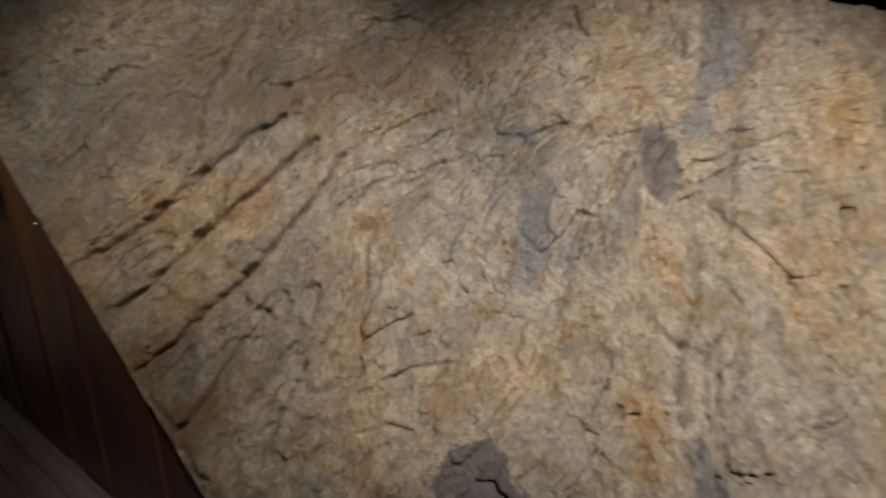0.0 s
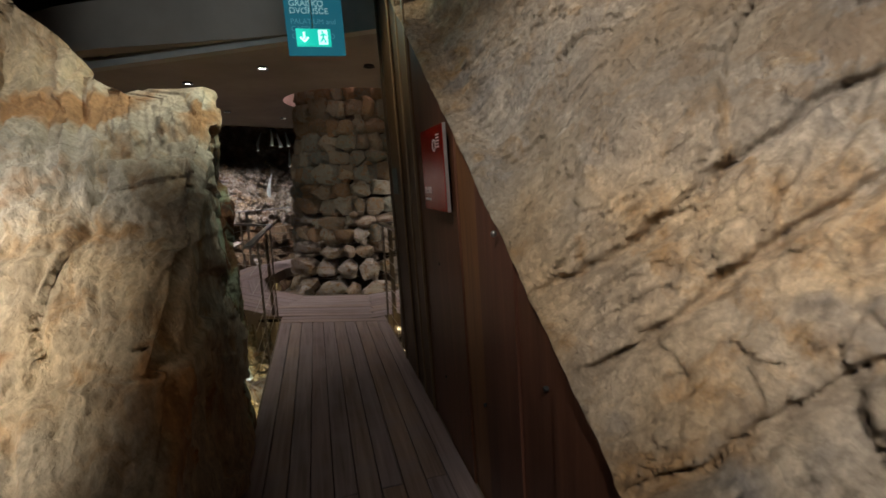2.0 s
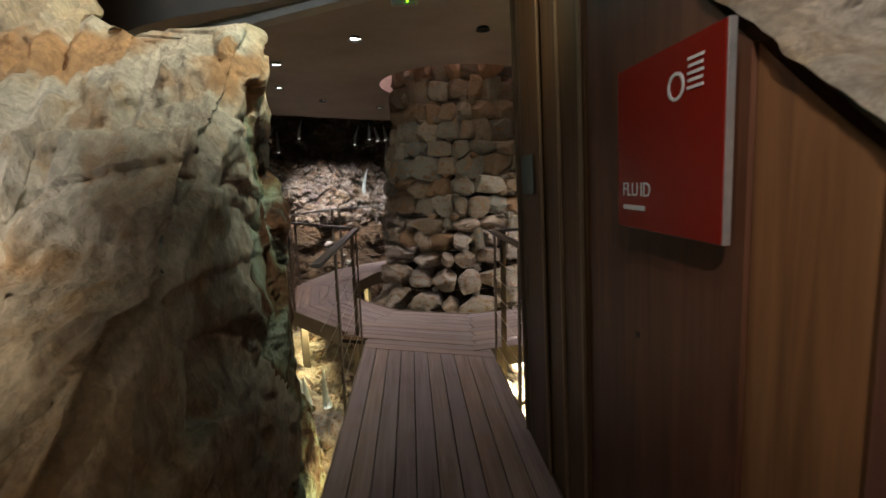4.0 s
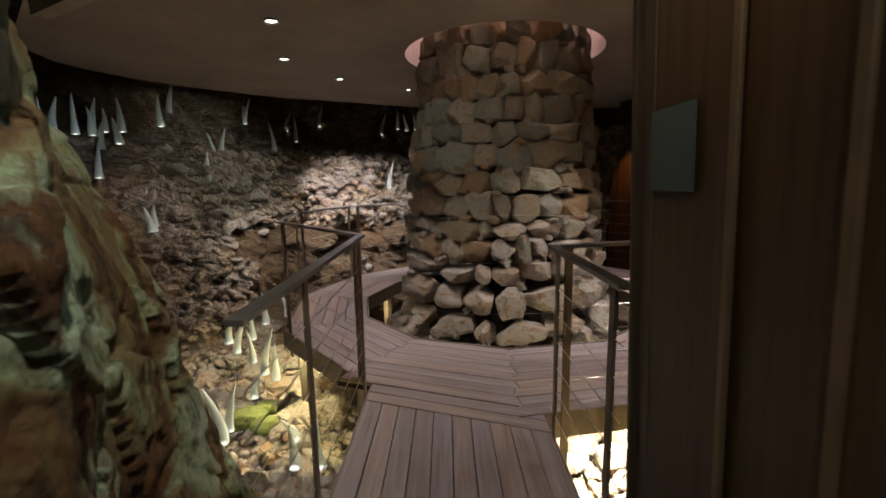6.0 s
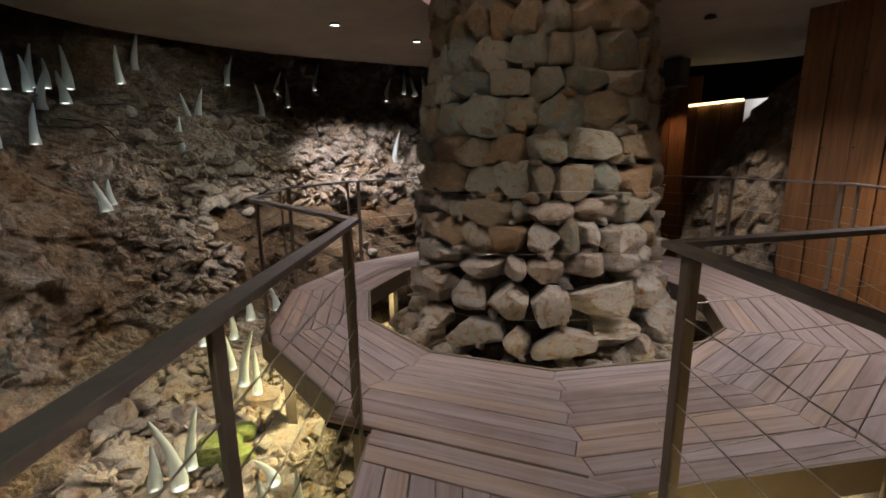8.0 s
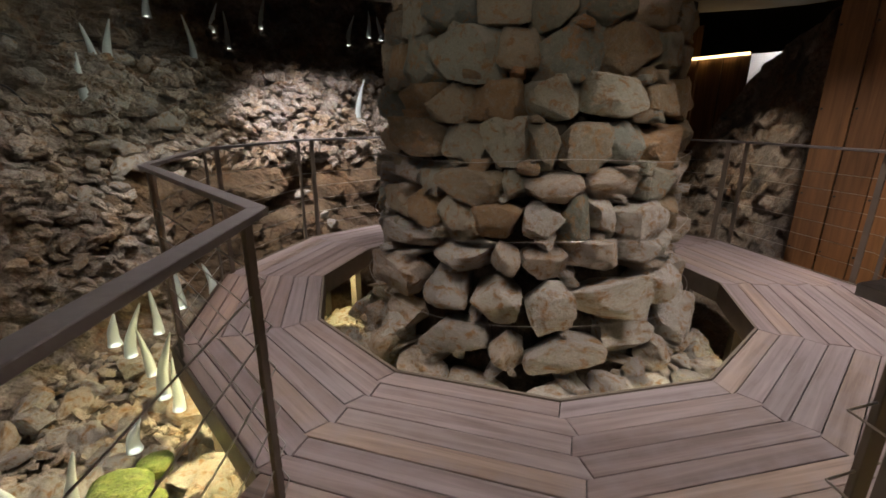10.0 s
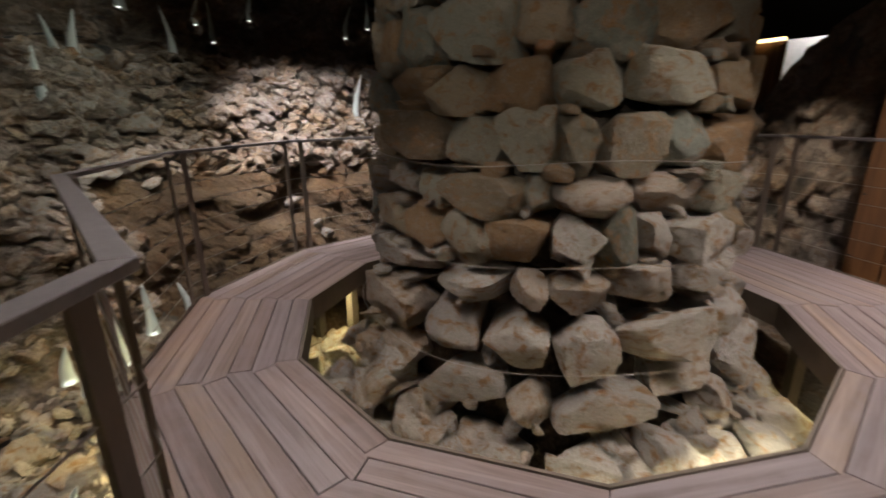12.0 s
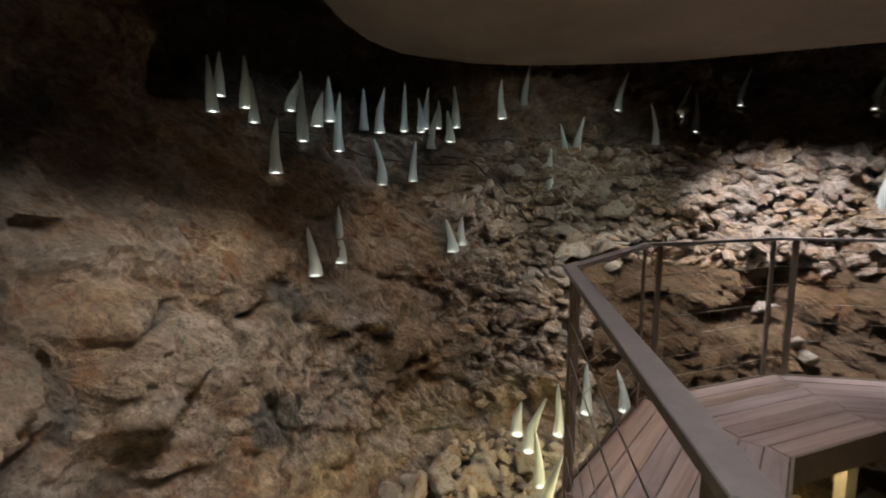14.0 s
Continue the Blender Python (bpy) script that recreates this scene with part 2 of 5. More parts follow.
def mottled_material():
    """Weathered seam rock: pale green crusts, rust and near-black hollows with sharp borders."""
    m, t, b = mat("mottled_rock", 0.75)
    v = coords(t, (1, 1, 0.62), (0, radians(25), 0))
    big = tex(t, v, 2.5, 5, 0.55, 1.0)
    col = ramp(t, big, [(0.33, (0.05, 0.030, 0.015)), (0.40, (0.16, 0.075, 0.025)), (0.47, (0.24, 0.19, 0.09)), (0.50, (0.33, 0.36, 0.22)), (0.60, (0.44, 0.52, 0.40)), (0.72, (0.50, 0.55, 0.44))])
    rust = ramp(t, tex(t, v, 4.2, 6, 0.6, 0.8), [(0.53, (0, 0, 0)), (0.60, (1, 1, 1))])
    col = mix(t, rust, col, (0.15, 0.058, 0.018))
    spots = ramp(t, tex(t, v, 16, 5, 0.6), [(0.36, (0.25, 0.22, 0.18)), (0.46, (1, 1, 1))])
    col = mix(t, 0.8, col, spots, "MULTIPLY")
    fine = tex(t, v, 48, 6, 0.7)
    col = mix(t, 0.6, col, ramp(t, fine, [(0.3, (0.5, 0.5, 0.5)), (0.7, (1.25, 1.25, 1.25))]), "MULTIPLY")
    t.links.new(col, b.inputs["Base Color"])
    bump(t, b, tex(t, v, 9, 10, 0.68, 0.5), 0.9, 0.06)
    bump(t, b, fine, 0.5, 0.01)
    return m


M_SEAM = mottled_material()
M_CAVE = rock_material("cave_rock", (0.12, 0.095, 0.07), (0.25, 0.20, 0.155), (0.37, 0.32, 0.275), (0.19, 0.10, 0.045), 1.7, bumps=1.0, patches=(0.10, 0.095, 0.085))
M_EARTH = rock_material("packed_earth", (0.075, 0.045, 0.022), (0.125, 0.078, 0.038), (0.18, 0.12, 0.065), (0.10, 0.05, 0.02), 2.2, bumps=1.0, crease_shade=0.3)
M_SCREE = rock_material("scree_rock", (0.22, 0.18, 0.145), (0.34, 0.29, 0.24), (0.44, 0.39, 0.34), (0.24, 0.14, 0.07), 2.6, bumps=0.7)
M_DEBRIS = rock_material("debris_rock", (0.17, 0.14, 0.11), (0.26, 0.22, 0.17), (0.34, 0.30, 0.24), (0.22, 0.14, 0.07), 1.5, bumps=0.8)


def stone_material(name, hues, gain=1.0):
    """Quarried stones that differ one from another."""
    m, t, b = mat(name, 0.8)
    info = t.nodes.new("ShaderNodeObjectInfo")
    base = ramp(t, info.outputs["Random"], hues)
    v = coords(t)
    shift = t.nodes.new("ShaderNodeVectorMath")
    shift.operation = "ADD"
    sc = t.nodes.new("ShaderNodeMath")
    sc.operation = "MULTIPLY"
    sc.inputs[1].default_value = 37.0
    t.links.new(info.outputs["Random"], sc.inputs[0])
    t.links.new(v, shift.inputs[0])
    t.links.new(sc.outputs[0], shift.inputs[1])
    vec = shift.outputs[0]
    st = ramp(t, tex(t, vec, 5, 6, 0.6, 0.5), [(0.50, (0, 0, 0)), (0.66, (1, 1, 1))])
    col = mix(t, st, base, (0.30 * gain, 0.17 * gain, 0.07 * gain))
    gr = ramp(t, tex(t, vec, 7, 5, 0.6), [(0.5, (0, 0, 0)), (0.68, (0.5, 0.5, 0.5))])
    col = mix(t, gr, col, (0.33 * gain, 0.31 * gain, 0.26 * gain))
    fine = tex(t, vec, 45, 8, 0.7)
    col = mix(t, 0.6, col, ramp(t, fine, [(0.3, (0.4, 0.38, 0.35)), (0.7, (1.25, 1.25, 1.25))]), "MULTIPLY")
    t.links.new(col, b.inputs["Base Color"])
    seams = ramp(t, tex(t, vec, 6, 9, 0.62, 0.6), [(0.480, (1, 1, 1)), (0.5, (0.35, 0.30, 0.25)), (0.520, (1, 1, 1))])
    bump(t, b, tex(t, vec, 11, 12, 0.72), 1.0, 0.05)
    chip = node(t, "ShaderNodeTexVoronoi", Scale=13, Randomness=1.0)
    t.links.new(mix(t, 0.1, vec, node_colour(t, vec, 6)), chip.inputs["Vector"])
    bump(t, b, chip.outputs["Color"], 0.7, 0.014)
    bump(t, b, seams, 0.6, 0.01)
    bump(t, b, fine, 0.3, 0.006)
    return m


M_STONE = stone_material("pillar_stone", [(0.0, (0.27, 0.19, 0.10)), (0.15, (0.38, 0.32, 0.23)), (0.3, (0.17, 0.19, 0.15)), (0.45, (0.35, 0.22, 0.11)), (0.6, (0.20, 0.15, 0.09)), (0.75, (0.37, 0.35, 0.27)), (0.9, (0.18, 0.20, 0.17)), (1.0, (0.42, 0.22, 0.08))])
M_RUBBLE = stone_material("rubble_stone", [(0.0, (0.34, 0.31, 0.28)), (0.3, (0.46, 0.42, 0.37)), (0.6, (0.50, 0.46, 0.40)), (0.85, (0.42, 0.33, 0.25)), (1.0, (0.53, 0.49, 0.44))], 1.1)
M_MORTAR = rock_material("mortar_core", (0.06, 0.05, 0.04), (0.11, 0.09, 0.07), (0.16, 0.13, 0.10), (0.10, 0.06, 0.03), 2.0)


def wood_material(name, hues, rough, grain_axis, knots=0.3, grime=None):
    m, t, b = mat(name, rough)
    info = t.nodes.new("ShaderNodeObjectInfo")
    base = ramp(t, info.outputs["Random"], hues)
    scale = [26, 26, 26]
    scale[grain_axis] = 1.2
    v = coords(t, tuple(scale))
    shift = t.nodes.new("ShaderNodeVectorMath")
    shift.operation = "ADD"
    sc = t.nodes.new("ShaderNodeMath")
    sc.operation = "MULTIPLY"
    sc.inputs[1].default_value = 91.0
    t.links.new(info.outputs["Random"], sc.inputs[0])
    t.links.new(v, shift.inputs[0])
    t.links.new(sc.outputs[0], shift.inputs[1])
    g = tex(t, shift.outputs[0], 1.0, 6, 0.6, 0.6)
    col = mix(t, 0.8, base, ramp(t, g, [(0.3, (0.45, 0.4, 0.38)), (0.7, (1.25, 1.22, 1.2))]), "MULTIPLY")
    v2 = coords(t)
    if grime:
        col = mix(t, ramp(t, tex(t, v2, 2.5, 5), [(0.45, (0, 0, 0)), (0.7, (0.7, 0.7, 0.7))]), col, grime)
    kn = node(t, "ShaderNodeTexVoronoi", Scale=2.6)
    t.links.new(shift.outputs[0], kn.inputs["Vector"])
    kn.inputs["Scale"].default_value = 0.33
    spots_ = ramp(t, kn.outputs[0], [(0.05, (0.35, 0.28, 0.22)), (0.13, (1, 1, 1))])
    col = mix(t, knots, col, spots_, "MULTIPLY")
    t.links.new(col, b.inputs["Base Color"])
    bump(t, b, g, 0.25, 0.004)
    return m


M_DECK = wood_material("weathered_deck", [(0.0, (0.25, 0.195, 0.18)), (0.3, (0.32, 0.26, 0.25)), (0.6, (0.28, 0.24, 0.245)), (0.85, (0.33, 0.26, 0.22)), (1.0, (0.36, 0.27, 0.215))], 0.45, 0, 0.5, (0.29, 0.25, 0.26))
# olive wood of the end planks, also darkened in its colour for the shade there
M_PANEL_END = wood_material("olive_shaded_cladding", [(0.0, (0.085, 0.055, 0.026)), (1.0, (0.12, 0.066, 0.026))], 0.5, 2, 0.4)
M_PANEL = wood_material("stained_cladding", [(0.0, (0.11, 0.046, 0.026)), (0.4, (0.15, 0.064, 0.034)), (0.75, (0.12, 0.052, 0.034)), (1.0, (0.25, 0.12, 0.045))], 0.42, 2, 0.3)
M_CLAD = wood_material("cedar_cladding", [(0.0, (0.11, 0.052, 0.024)), (0.5, (0.17, 0.082, 0.036)), (1.0, (0.22, 0.11, 0.045))], 0.5, 2, 0.4)


def plain(name, colour, rough=0.6, metal=0.0, grain=12.0, amount=0.35, relief=0.15):
    m, t, b = mat(name, rough, metal)
    v = coords(t)
    f = tex(t, v, grain, 6)
    col = mix(t, amount, colour, ramp(t, f, [(0.3, (0.5, 0.5, 0.5)), (0.7, (1.2, 1.2, 1.2))]), "MULTIPLY")
    t.links.new(col, b.inputs["Base Color"])
    bump(t, b, f, relief, 0.005)
    return m


M_STEEL = plain("dark_steel", (0.27, 0.25, 0.25), 0.34, 0.7, 30, 0.3)
M_CABLE = plain("steel_cable", (0.45, 0.42, 0.38), 0.3, 0.9, 80, 0.2)
M_WALLPOST = plain("brown_painted_post", (0.12, 0.085, 0.055), 0.5, 0.1, 5, 0.4)
M_BEAM = plain("raw_concrete", (0.42, 0.41, 0.38), 0.85, 0, 3, 0.4)
M_CEIL = plain("ceiling_plaster", (0.34, 0.295, 0.25), 0.8, 0, 1.1, 0.45, 0.3)
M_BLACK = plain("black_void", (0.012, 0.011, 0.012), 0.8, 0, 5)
M_POST = plain("painted_steel_post", (0.20, 0.165, 0.13), 0.5, 0.3, 9, 0.3)
M_RED = plain("red_sign", (0.22, 0.012, 0.006), 0.18, 0, 4, 0.15)
M_EDGE_GLARE = plain("edge_glare", (0.24, 0.17, 0.10), 0.5, 0.2, 9, 0.4)
M_ALU = plain("sign_edge", (0.5, 0.47, 0.44), 0.35, 0.6, 40)
M_PLUG = plain("black_plastic", (0.02, 0.02, 0.02), 0.5)
M_GREY = plain("grey_card", (0.10, 0.145, 0.15), 0.6, 0, 6, 0.2)
M_ROSE = plain("lime_plaster", (0.62, 0.52, 0.48), 0.85, 0, 6, 0.4)


def glow(name, colour, power):
    m, t, b = mat(name, 0.5)
    b.inputs["Base Color"].default_value = (*colour, 1)
    b.inputs["Emission Color"].default_value = (*colour, 1)
    b.inputs["Emission Strength"].default_value = power
    return m


M_LAMP = glow("lamp_disc", (1.0, 0.9, 0.82), 6)
M_TIP = glow("led_tip", (0.95, 0.97, 0.9), 0.7)
M_TEAL = glow("lit_teal_panel", (0.015, 0.12, 0.17), 0.30)
M_PICTO = glow("lit_exit_sign", (0.01, 0.62, 0.50), 0.32)
M_PICTO_W = glow("lit_white", (0.6, 1.0, 0.95), 0.45)
M_TEXT = glow("sign_letters", (0.30, 0.50, 0.52), 0.30)
M_TEXT_DIM = glow("dim_letters", (0.07, 0.24, 0.30), 0.28)
M_GREEN = glow("green_led", (0.3, 1.0, 0.02), 0.9)
M_STRIP = glow("led_strip", (1.0, 0.72, 0.3), 1.2)
M_SKY = glow("lit_white_wall", (0.55, 0.62, 0.66), 0.6)
M_WHITE = plain("white_print", (0.7, 0.68, 0.66), 0.5)

M_GLASS, _t, _b = mat("milky_glass", 0.28)
_b.inputs["Base Color"].default_value = (0.62, 0.68, 0.66, 1)
_b.inputs["Transmission Weight"].default_value = 0.55
_b.inputs["IOR"].default_value = 1.35
_v = coords(_t, (6, 6, 40))
bump(_t, _b, tex(_t, _v, 1.0, 3), 0.2, 0.01)


# ---- mesh helpers ----
def part(name, bm, material, parent=None, label=""):
    me = bpy.data.meshes.new(name)
    bm.to_mesh(me)
    bm.free()
    me.materials.append(material)
    ob = new(name, me)
    if parent:
        ob.parent = parent
    return tagged(ob, label)


def smooth(ob, on=True):
    for p in ob.data.polygons:
        p.use_smooth = on
    return ob


def thing(name, label, category, group="", place=(0, 0, 0)):
    ob = new(name)
    ob.location = place
    return tagged(ob, label, category, group)


def structure(ob, label="", category=""):
    return tagged(ob, label, category, "", "structure")


def box_into(bm, size, m, bevel=0.0):
    got = bmesh.ops.create_cube(bm, size=1.0, matrix=m @ Matrix.Diagonal((*size, 1)))
    if bevel:
        edges = list({e for v in got["verts"] for e in v.link_edges})
        bmesh.ops.bevel(bm, geom=edges, offset=bevel, segments=1, affect="EDGES", profile=0.5)


def prism_into(bm, pts, z0, z1):
    """A prism from a flat outline."""
    low = [bm.verts.new((p[0], p[1], z0)) for p in pts]
    top = [bm.verts.new((p[0], p[1], z1)) for p in pts]
    n = len(pts)
    for i in range(n):
        bm.faces.new((low[i], low[(i + 1) % n], top[(i + 1) % n], top[i]))
    bm.faces.new(top)
    bm.faces.new(low[::-1])


def tube_into(bm, a, b, r, sides=8):
    a, b = Vector(a), Vector(b)
    m = Matrix.Translation((a + b) / 2) @ (b - a).to_track_quat("Z", "Y").to_matrix().to_4x4()
    bmesh.ops.create_cone(bm, cap_ends=True, segments=sides, radius1=r, radius2=r, depth=(b - a).length, matrix=m)


def grid_mesh(name, pts, material, closed=False, soft=True):
    """A surface through a numpy array rows x columns x 3."""
    h, w, _ = pts.shape
    faces = []
    for i in range(h - 1):
        for j in range(w if closed else w - 1):
            k = (j + 1) % w
            faces.append((i * w + j, i * w + k, (i + 1) * w + k, (i + 1) * w + j))
    me = bpy.data.meshes.new(name)
    me.from_pydata(pts.reshape(-1, 3).tolist(), [], faces)
    me.materials.append(material)
    me.polygons.foreach_set("use_smooth", [soft] * len(me.polygons))
    me.update()
    return new(name, me)


def ridged(p, octaves=5):
    """Broken rock relief, about 0 to 1."""
    total, amp, q = 0.0, 0.5, Vector(p)
    for _ in range(octaves):
        total += amp * (1 - abs(noise.noise(q)) * 2)
        q = q * 2.1 + Vector((3.1, 1.7, 5.3))
        amp *= 0.5
    return total


def cells(p):
    """Blocky relief: each cell of a Voronoi pattern at its own height, with low joints."""
    d, pts = noise.voronoi(p)
    c = noise.cell(pts[0] * 13.7)
    edge = min(1.0, (d[1] - d[0]) * 5)
    return c * 0.6 * edge + 0.4 * edge


def facets(p, step=0.15):
    """Broken planes: each cell tilts its own way and stands at its own height."""
    d, pts = noise.voronoi(p)
    c = noise.cell_vector(pts[0] * 17.3)
    q = p - pts[0]
    return (c.z - 0.5) * step + 0.22 * (q.x * (c.x - 0.5) + q.y * (c.y - 0.5)) - 0.03 * max(0.0, 1.0 - (d[1] - d[0]) * 9)


def rock_mesh(seed, n=5, power=5.0, cuts=6, rough=0.06, deep=(0.72, 0.98), taper=0.0):
    """One rough stone, about one metre in each direction."""
    r = random.Random(seed)
    tx, ty, sk = r.uniform(-taper, taper), r.uniform(-taper, taper), r.uniform(-taper, taper)
    bm = bmesh.new()
    bmesh.ops.create_cube(bm, size=2.0)
    bmesh.ops.subdivide_edges(bm, edges=bm.edges[:], cuts=n, use_grid_fill=True)
    planes = []
    for _ in range(cuts):
        d = Vector((r.gauss(0, 1), r.gauss(0, 1), r.gauss(0, 1))).normalized()
        planes.append((d, r.uniform(*deep)))
    off = Vector((r.uniform(0, 50), r.uniform(0, 50), r.uniform(0, 50)))
    for v in bm.verts:
        p = v.co
        norm = (abs(p.x) ** power + abs(p.y) ** power + abs(p.z) ** power) ** (1 / power)
        q = p / norm
        for d, k in planes:
            over = q.dot(d) - k * 1.15
            if over > 0:
                q = q - d * over
        q = q * (1 + rough * noise.fractal(q * 1.7 + off, 1.0, 2.0, 3) + 0.030 * noise.fractal(q * 5.5 + off, 1.0, 2.0, 2))
        v.co = Vector((q.x * (1 + 0.5 * tx * q.z), q.y * (1 + ty * q.z) + sk * 0.6 * q.z, q.z * (1 + 0.7 * sk * q.y))) * 0.5
    me = bpy.data.meshes.new("stone")
    bm.to_mesh(me)
    bm.free()
    return me


# ---- deck ----
BOARD, GAP, THICK = 0.12, 0.0045, 0.032
IN = 1.74 * math.cos(radians(15))
ROWS_IN = {5: 9, 35: 9, 65: 9, 95: 9, 125: 8, 155: 7, 185: 7, 215: 7, 245: 7, 275: 7, 305: 8, 335: 9}


def add_piece(name, pts, z0, z1, material, parent, along):
    """One board from its outline, with its own axes so that the grain runs along it."""
    mid = sum((Vector((p[0], p[1], 0)) for p in pts), Vector()) / len(pts)
    turn = Matrix.Rotation(-along, 3, "Z")
    bm = bmesh.new()
    prism_into(bm, [turn @ (Vector((p[0], p[1], 0)) - mid) for p in pts], z0, z1)
    bmesh.ops.bevel(bm, geom=[e for e in bm.edges if abs(e.verts[0].co.z - z1) < 1e-5 and abs(e.verts[1].co.z - z1) < 1e-5], offset=0.003, segments=1, affect="EDGES")
    ob = part(name, bm, material, parent)
    ob.matrix_basis = Matrix.Translation((mid.x, mid.y, 0)) @ Matrix.Rotation(along, 4, "Z")
    return ob


def ring_deck():
    deck = thing("round_deck", "weathered timber deck laid in a twelve-sided ring round the stone pillar", "deck")
    structure(deck)
    for normal, rows in ROWS_IN.items():
        a = radians(normal)
        nv, tv = Vector((math.cos(a), math.sin(a), 0)), Vector((-math.sin(a), math.cos(a), 0))
        for j in range(rows):
            lo = IN + j * BOARD + GAP / 2
            hi = lo + BOARD - GAP
            ends = []
            for side in (-1, 1):
                inner = lo * math.tan(radians(15))
                # cut square on alternate rows, askew on the others, so that the joint zigzags
                square = (j % 2 == 0) == (side == 1)
                slant = 0.0 if square else math.tan(radians(30)) * (hi - lo)
                ends.append((side * (inner - GAP / 2), side * (inner + slant - GAP / 2)))
            pts = [C + nv * lo + tv * ends[0][0], C + nv * lo + tv * ends[1][0], C + nv * hi + tv * ends[1][1], C + nv * hi + tv * ends[0][1]]
            add_piece("board", [(p.x, p.y) for p in pts], -THICK, rng.uniform(-0.002, 0.001), M_DECK, deck, a + math.pi / 2)
    return deck


def corner(r_in, deg):
    return polar(r_in, deg)


def outer_r(normal):
    return (IN + ROWS_IN[normal % 360] * BOARD) / math.cos(radians(15))


def deck_edges():
    frame_ = thing("deck_frame", "dark steel channel frame and legs under the timber deck", "frame")
    structure(frame_)
    bm = bmesh.new()
    for normal, rows in ROWS_IN.items():
        a = radians(normal)
        for ap, out in ((IN - 0.012, -1), (IN + rows * BOARD + 0.012, 1)):
            if out == 1 and normal == 305:
                continue
            half = ap * math.tan(radians(15))
            m = Matrix.Translation((*C.xy, -0.085)) @ Matrix.Rotation(a, 4, "Z") @ Matrix.Translation((ap, 0, 0))
            box_into(bm, (0.016, 2 * half + 0.01, 0.18), m)
    part("fascia", bm, M_POST, frame_)
    for normal in ROWS_IN:
        for r in (1.95, 2.45):
            bm = bmesh.new()
            p = polar(r, normal + 15)
            box_into(bm, (0.08, 0.08, 0.95), Matrix.Translation((p.x, p.y, -0.60)) @ Matrix.Rotation(radians(normal + 15), 4, "Z"))
            part("leg", bm, M_POST, frame_)


BRIDGE_L, BRIDGE_R = 0.17, 1.345


def bridge():
    deck = thing("boardwalk", "weathered timber boardwalk between rock and cladding, boards lengthwise", "boardwalk")
    structure(deck)
    a = radians(305)
    nv = Vector((math.cos(a), math.sin(a), 0))
    limit = IN + 8 * BOARD + 0.012

    def reach(n, extra):
        """Where the strip at breadth n meets the ring's edge."""
        base = cn(0, n) - C
        return (limit + extra - base.dot(nv)) / UC.dot(nv)
    count = 10
    w = (BRIDGE_R - BRIDGE_L) / count
    for k in range(2):
        pts = []
        e0, e1 = k * BOARD + 0.003, (k + 1) * BOARD - 0.003
        for n, e in ((BRIDGE_L, e0), (BRIDGE_R, e0), (BRIDGE_R, e1), (BRIDGE_L, e1)):
            q = cn(reach(n, e), n)
            pts.append((q.x, q.y))
        add_piece("board", pts, -THICK, 0, M_DECK, deck, a + math.pi / 2)
    for i in range(count):
        n0, n1 = BRIDGE_L + i * w + GAP / 2, BRIDGE_L + (i + 1) * w - GAP / 2
        ends = [-2.5, 0.6 + 0.9 * (i % 2), 3.6 + 0.7 * ((i + 1) % 2), None]
        for s0, s1 in zip(ends, ends[1:]):
            p = [cn(s0, n0), cn(s0, n1)]
            if s1 is None:
                p += [cn(reach(n1, 2 * BOARD + 0.004), n1), cn(reach(n0, 2 * BOARD + 0.004), n0)]
            else:
                p += [cn(s1 - 0.003, n1), cn(s1 - 0.003, n0)]
            add_piece("board", [(q.x, q.y) for q in p], -THICK, rng.uniform(-0.002, 0.001), M_DECK, deck, math.atan2(UC.y, UC.x))
    bm = bmesh.new()
    for n in (BRIDGE_L - 0.01, BRIDGE_R + 0.01):
        s1 = reach(n, 0.02)
        mid = cn((s1 - 2.5) / 2, n, -0.10)
        box_into(bm, (s1 + 2.5, 0.016, 0.16), Matrix.Translation(mid) @ Matrix.Rotation(math.atan2(UC.y, UC.x), 4, "Z"))
    part("fascia", bm, M_POST, deck)


ring_deck()
deck_edges()
bridge()


def gap_blocker():
    """Added black sheet closing the joints from below, so lamplight doesn't leak up through."""
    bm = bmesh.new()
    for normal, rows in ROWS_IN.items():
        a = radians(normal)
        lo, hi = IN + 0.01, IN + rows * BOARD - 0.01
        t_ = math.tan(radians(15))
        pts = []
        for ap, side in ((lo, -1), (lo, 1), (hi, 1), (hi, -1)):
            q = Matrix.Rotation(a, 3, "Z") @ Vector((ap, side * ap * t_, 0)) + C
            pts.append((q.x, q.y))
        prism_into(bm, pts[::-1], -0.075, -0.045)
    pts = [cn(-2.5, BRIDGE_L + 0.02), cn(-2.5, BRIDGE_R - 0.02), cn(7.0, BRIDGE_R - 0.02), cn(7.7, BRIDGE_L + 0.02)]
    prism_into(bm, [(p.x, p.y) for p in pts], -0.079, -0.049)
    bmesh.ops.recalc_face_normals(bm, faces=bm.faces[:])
    structure(part("deck_gap_blocker", bm, M_BLACK), "added black sheet that stops light showing through the deck's gaps", "deck")


gap_blocker()


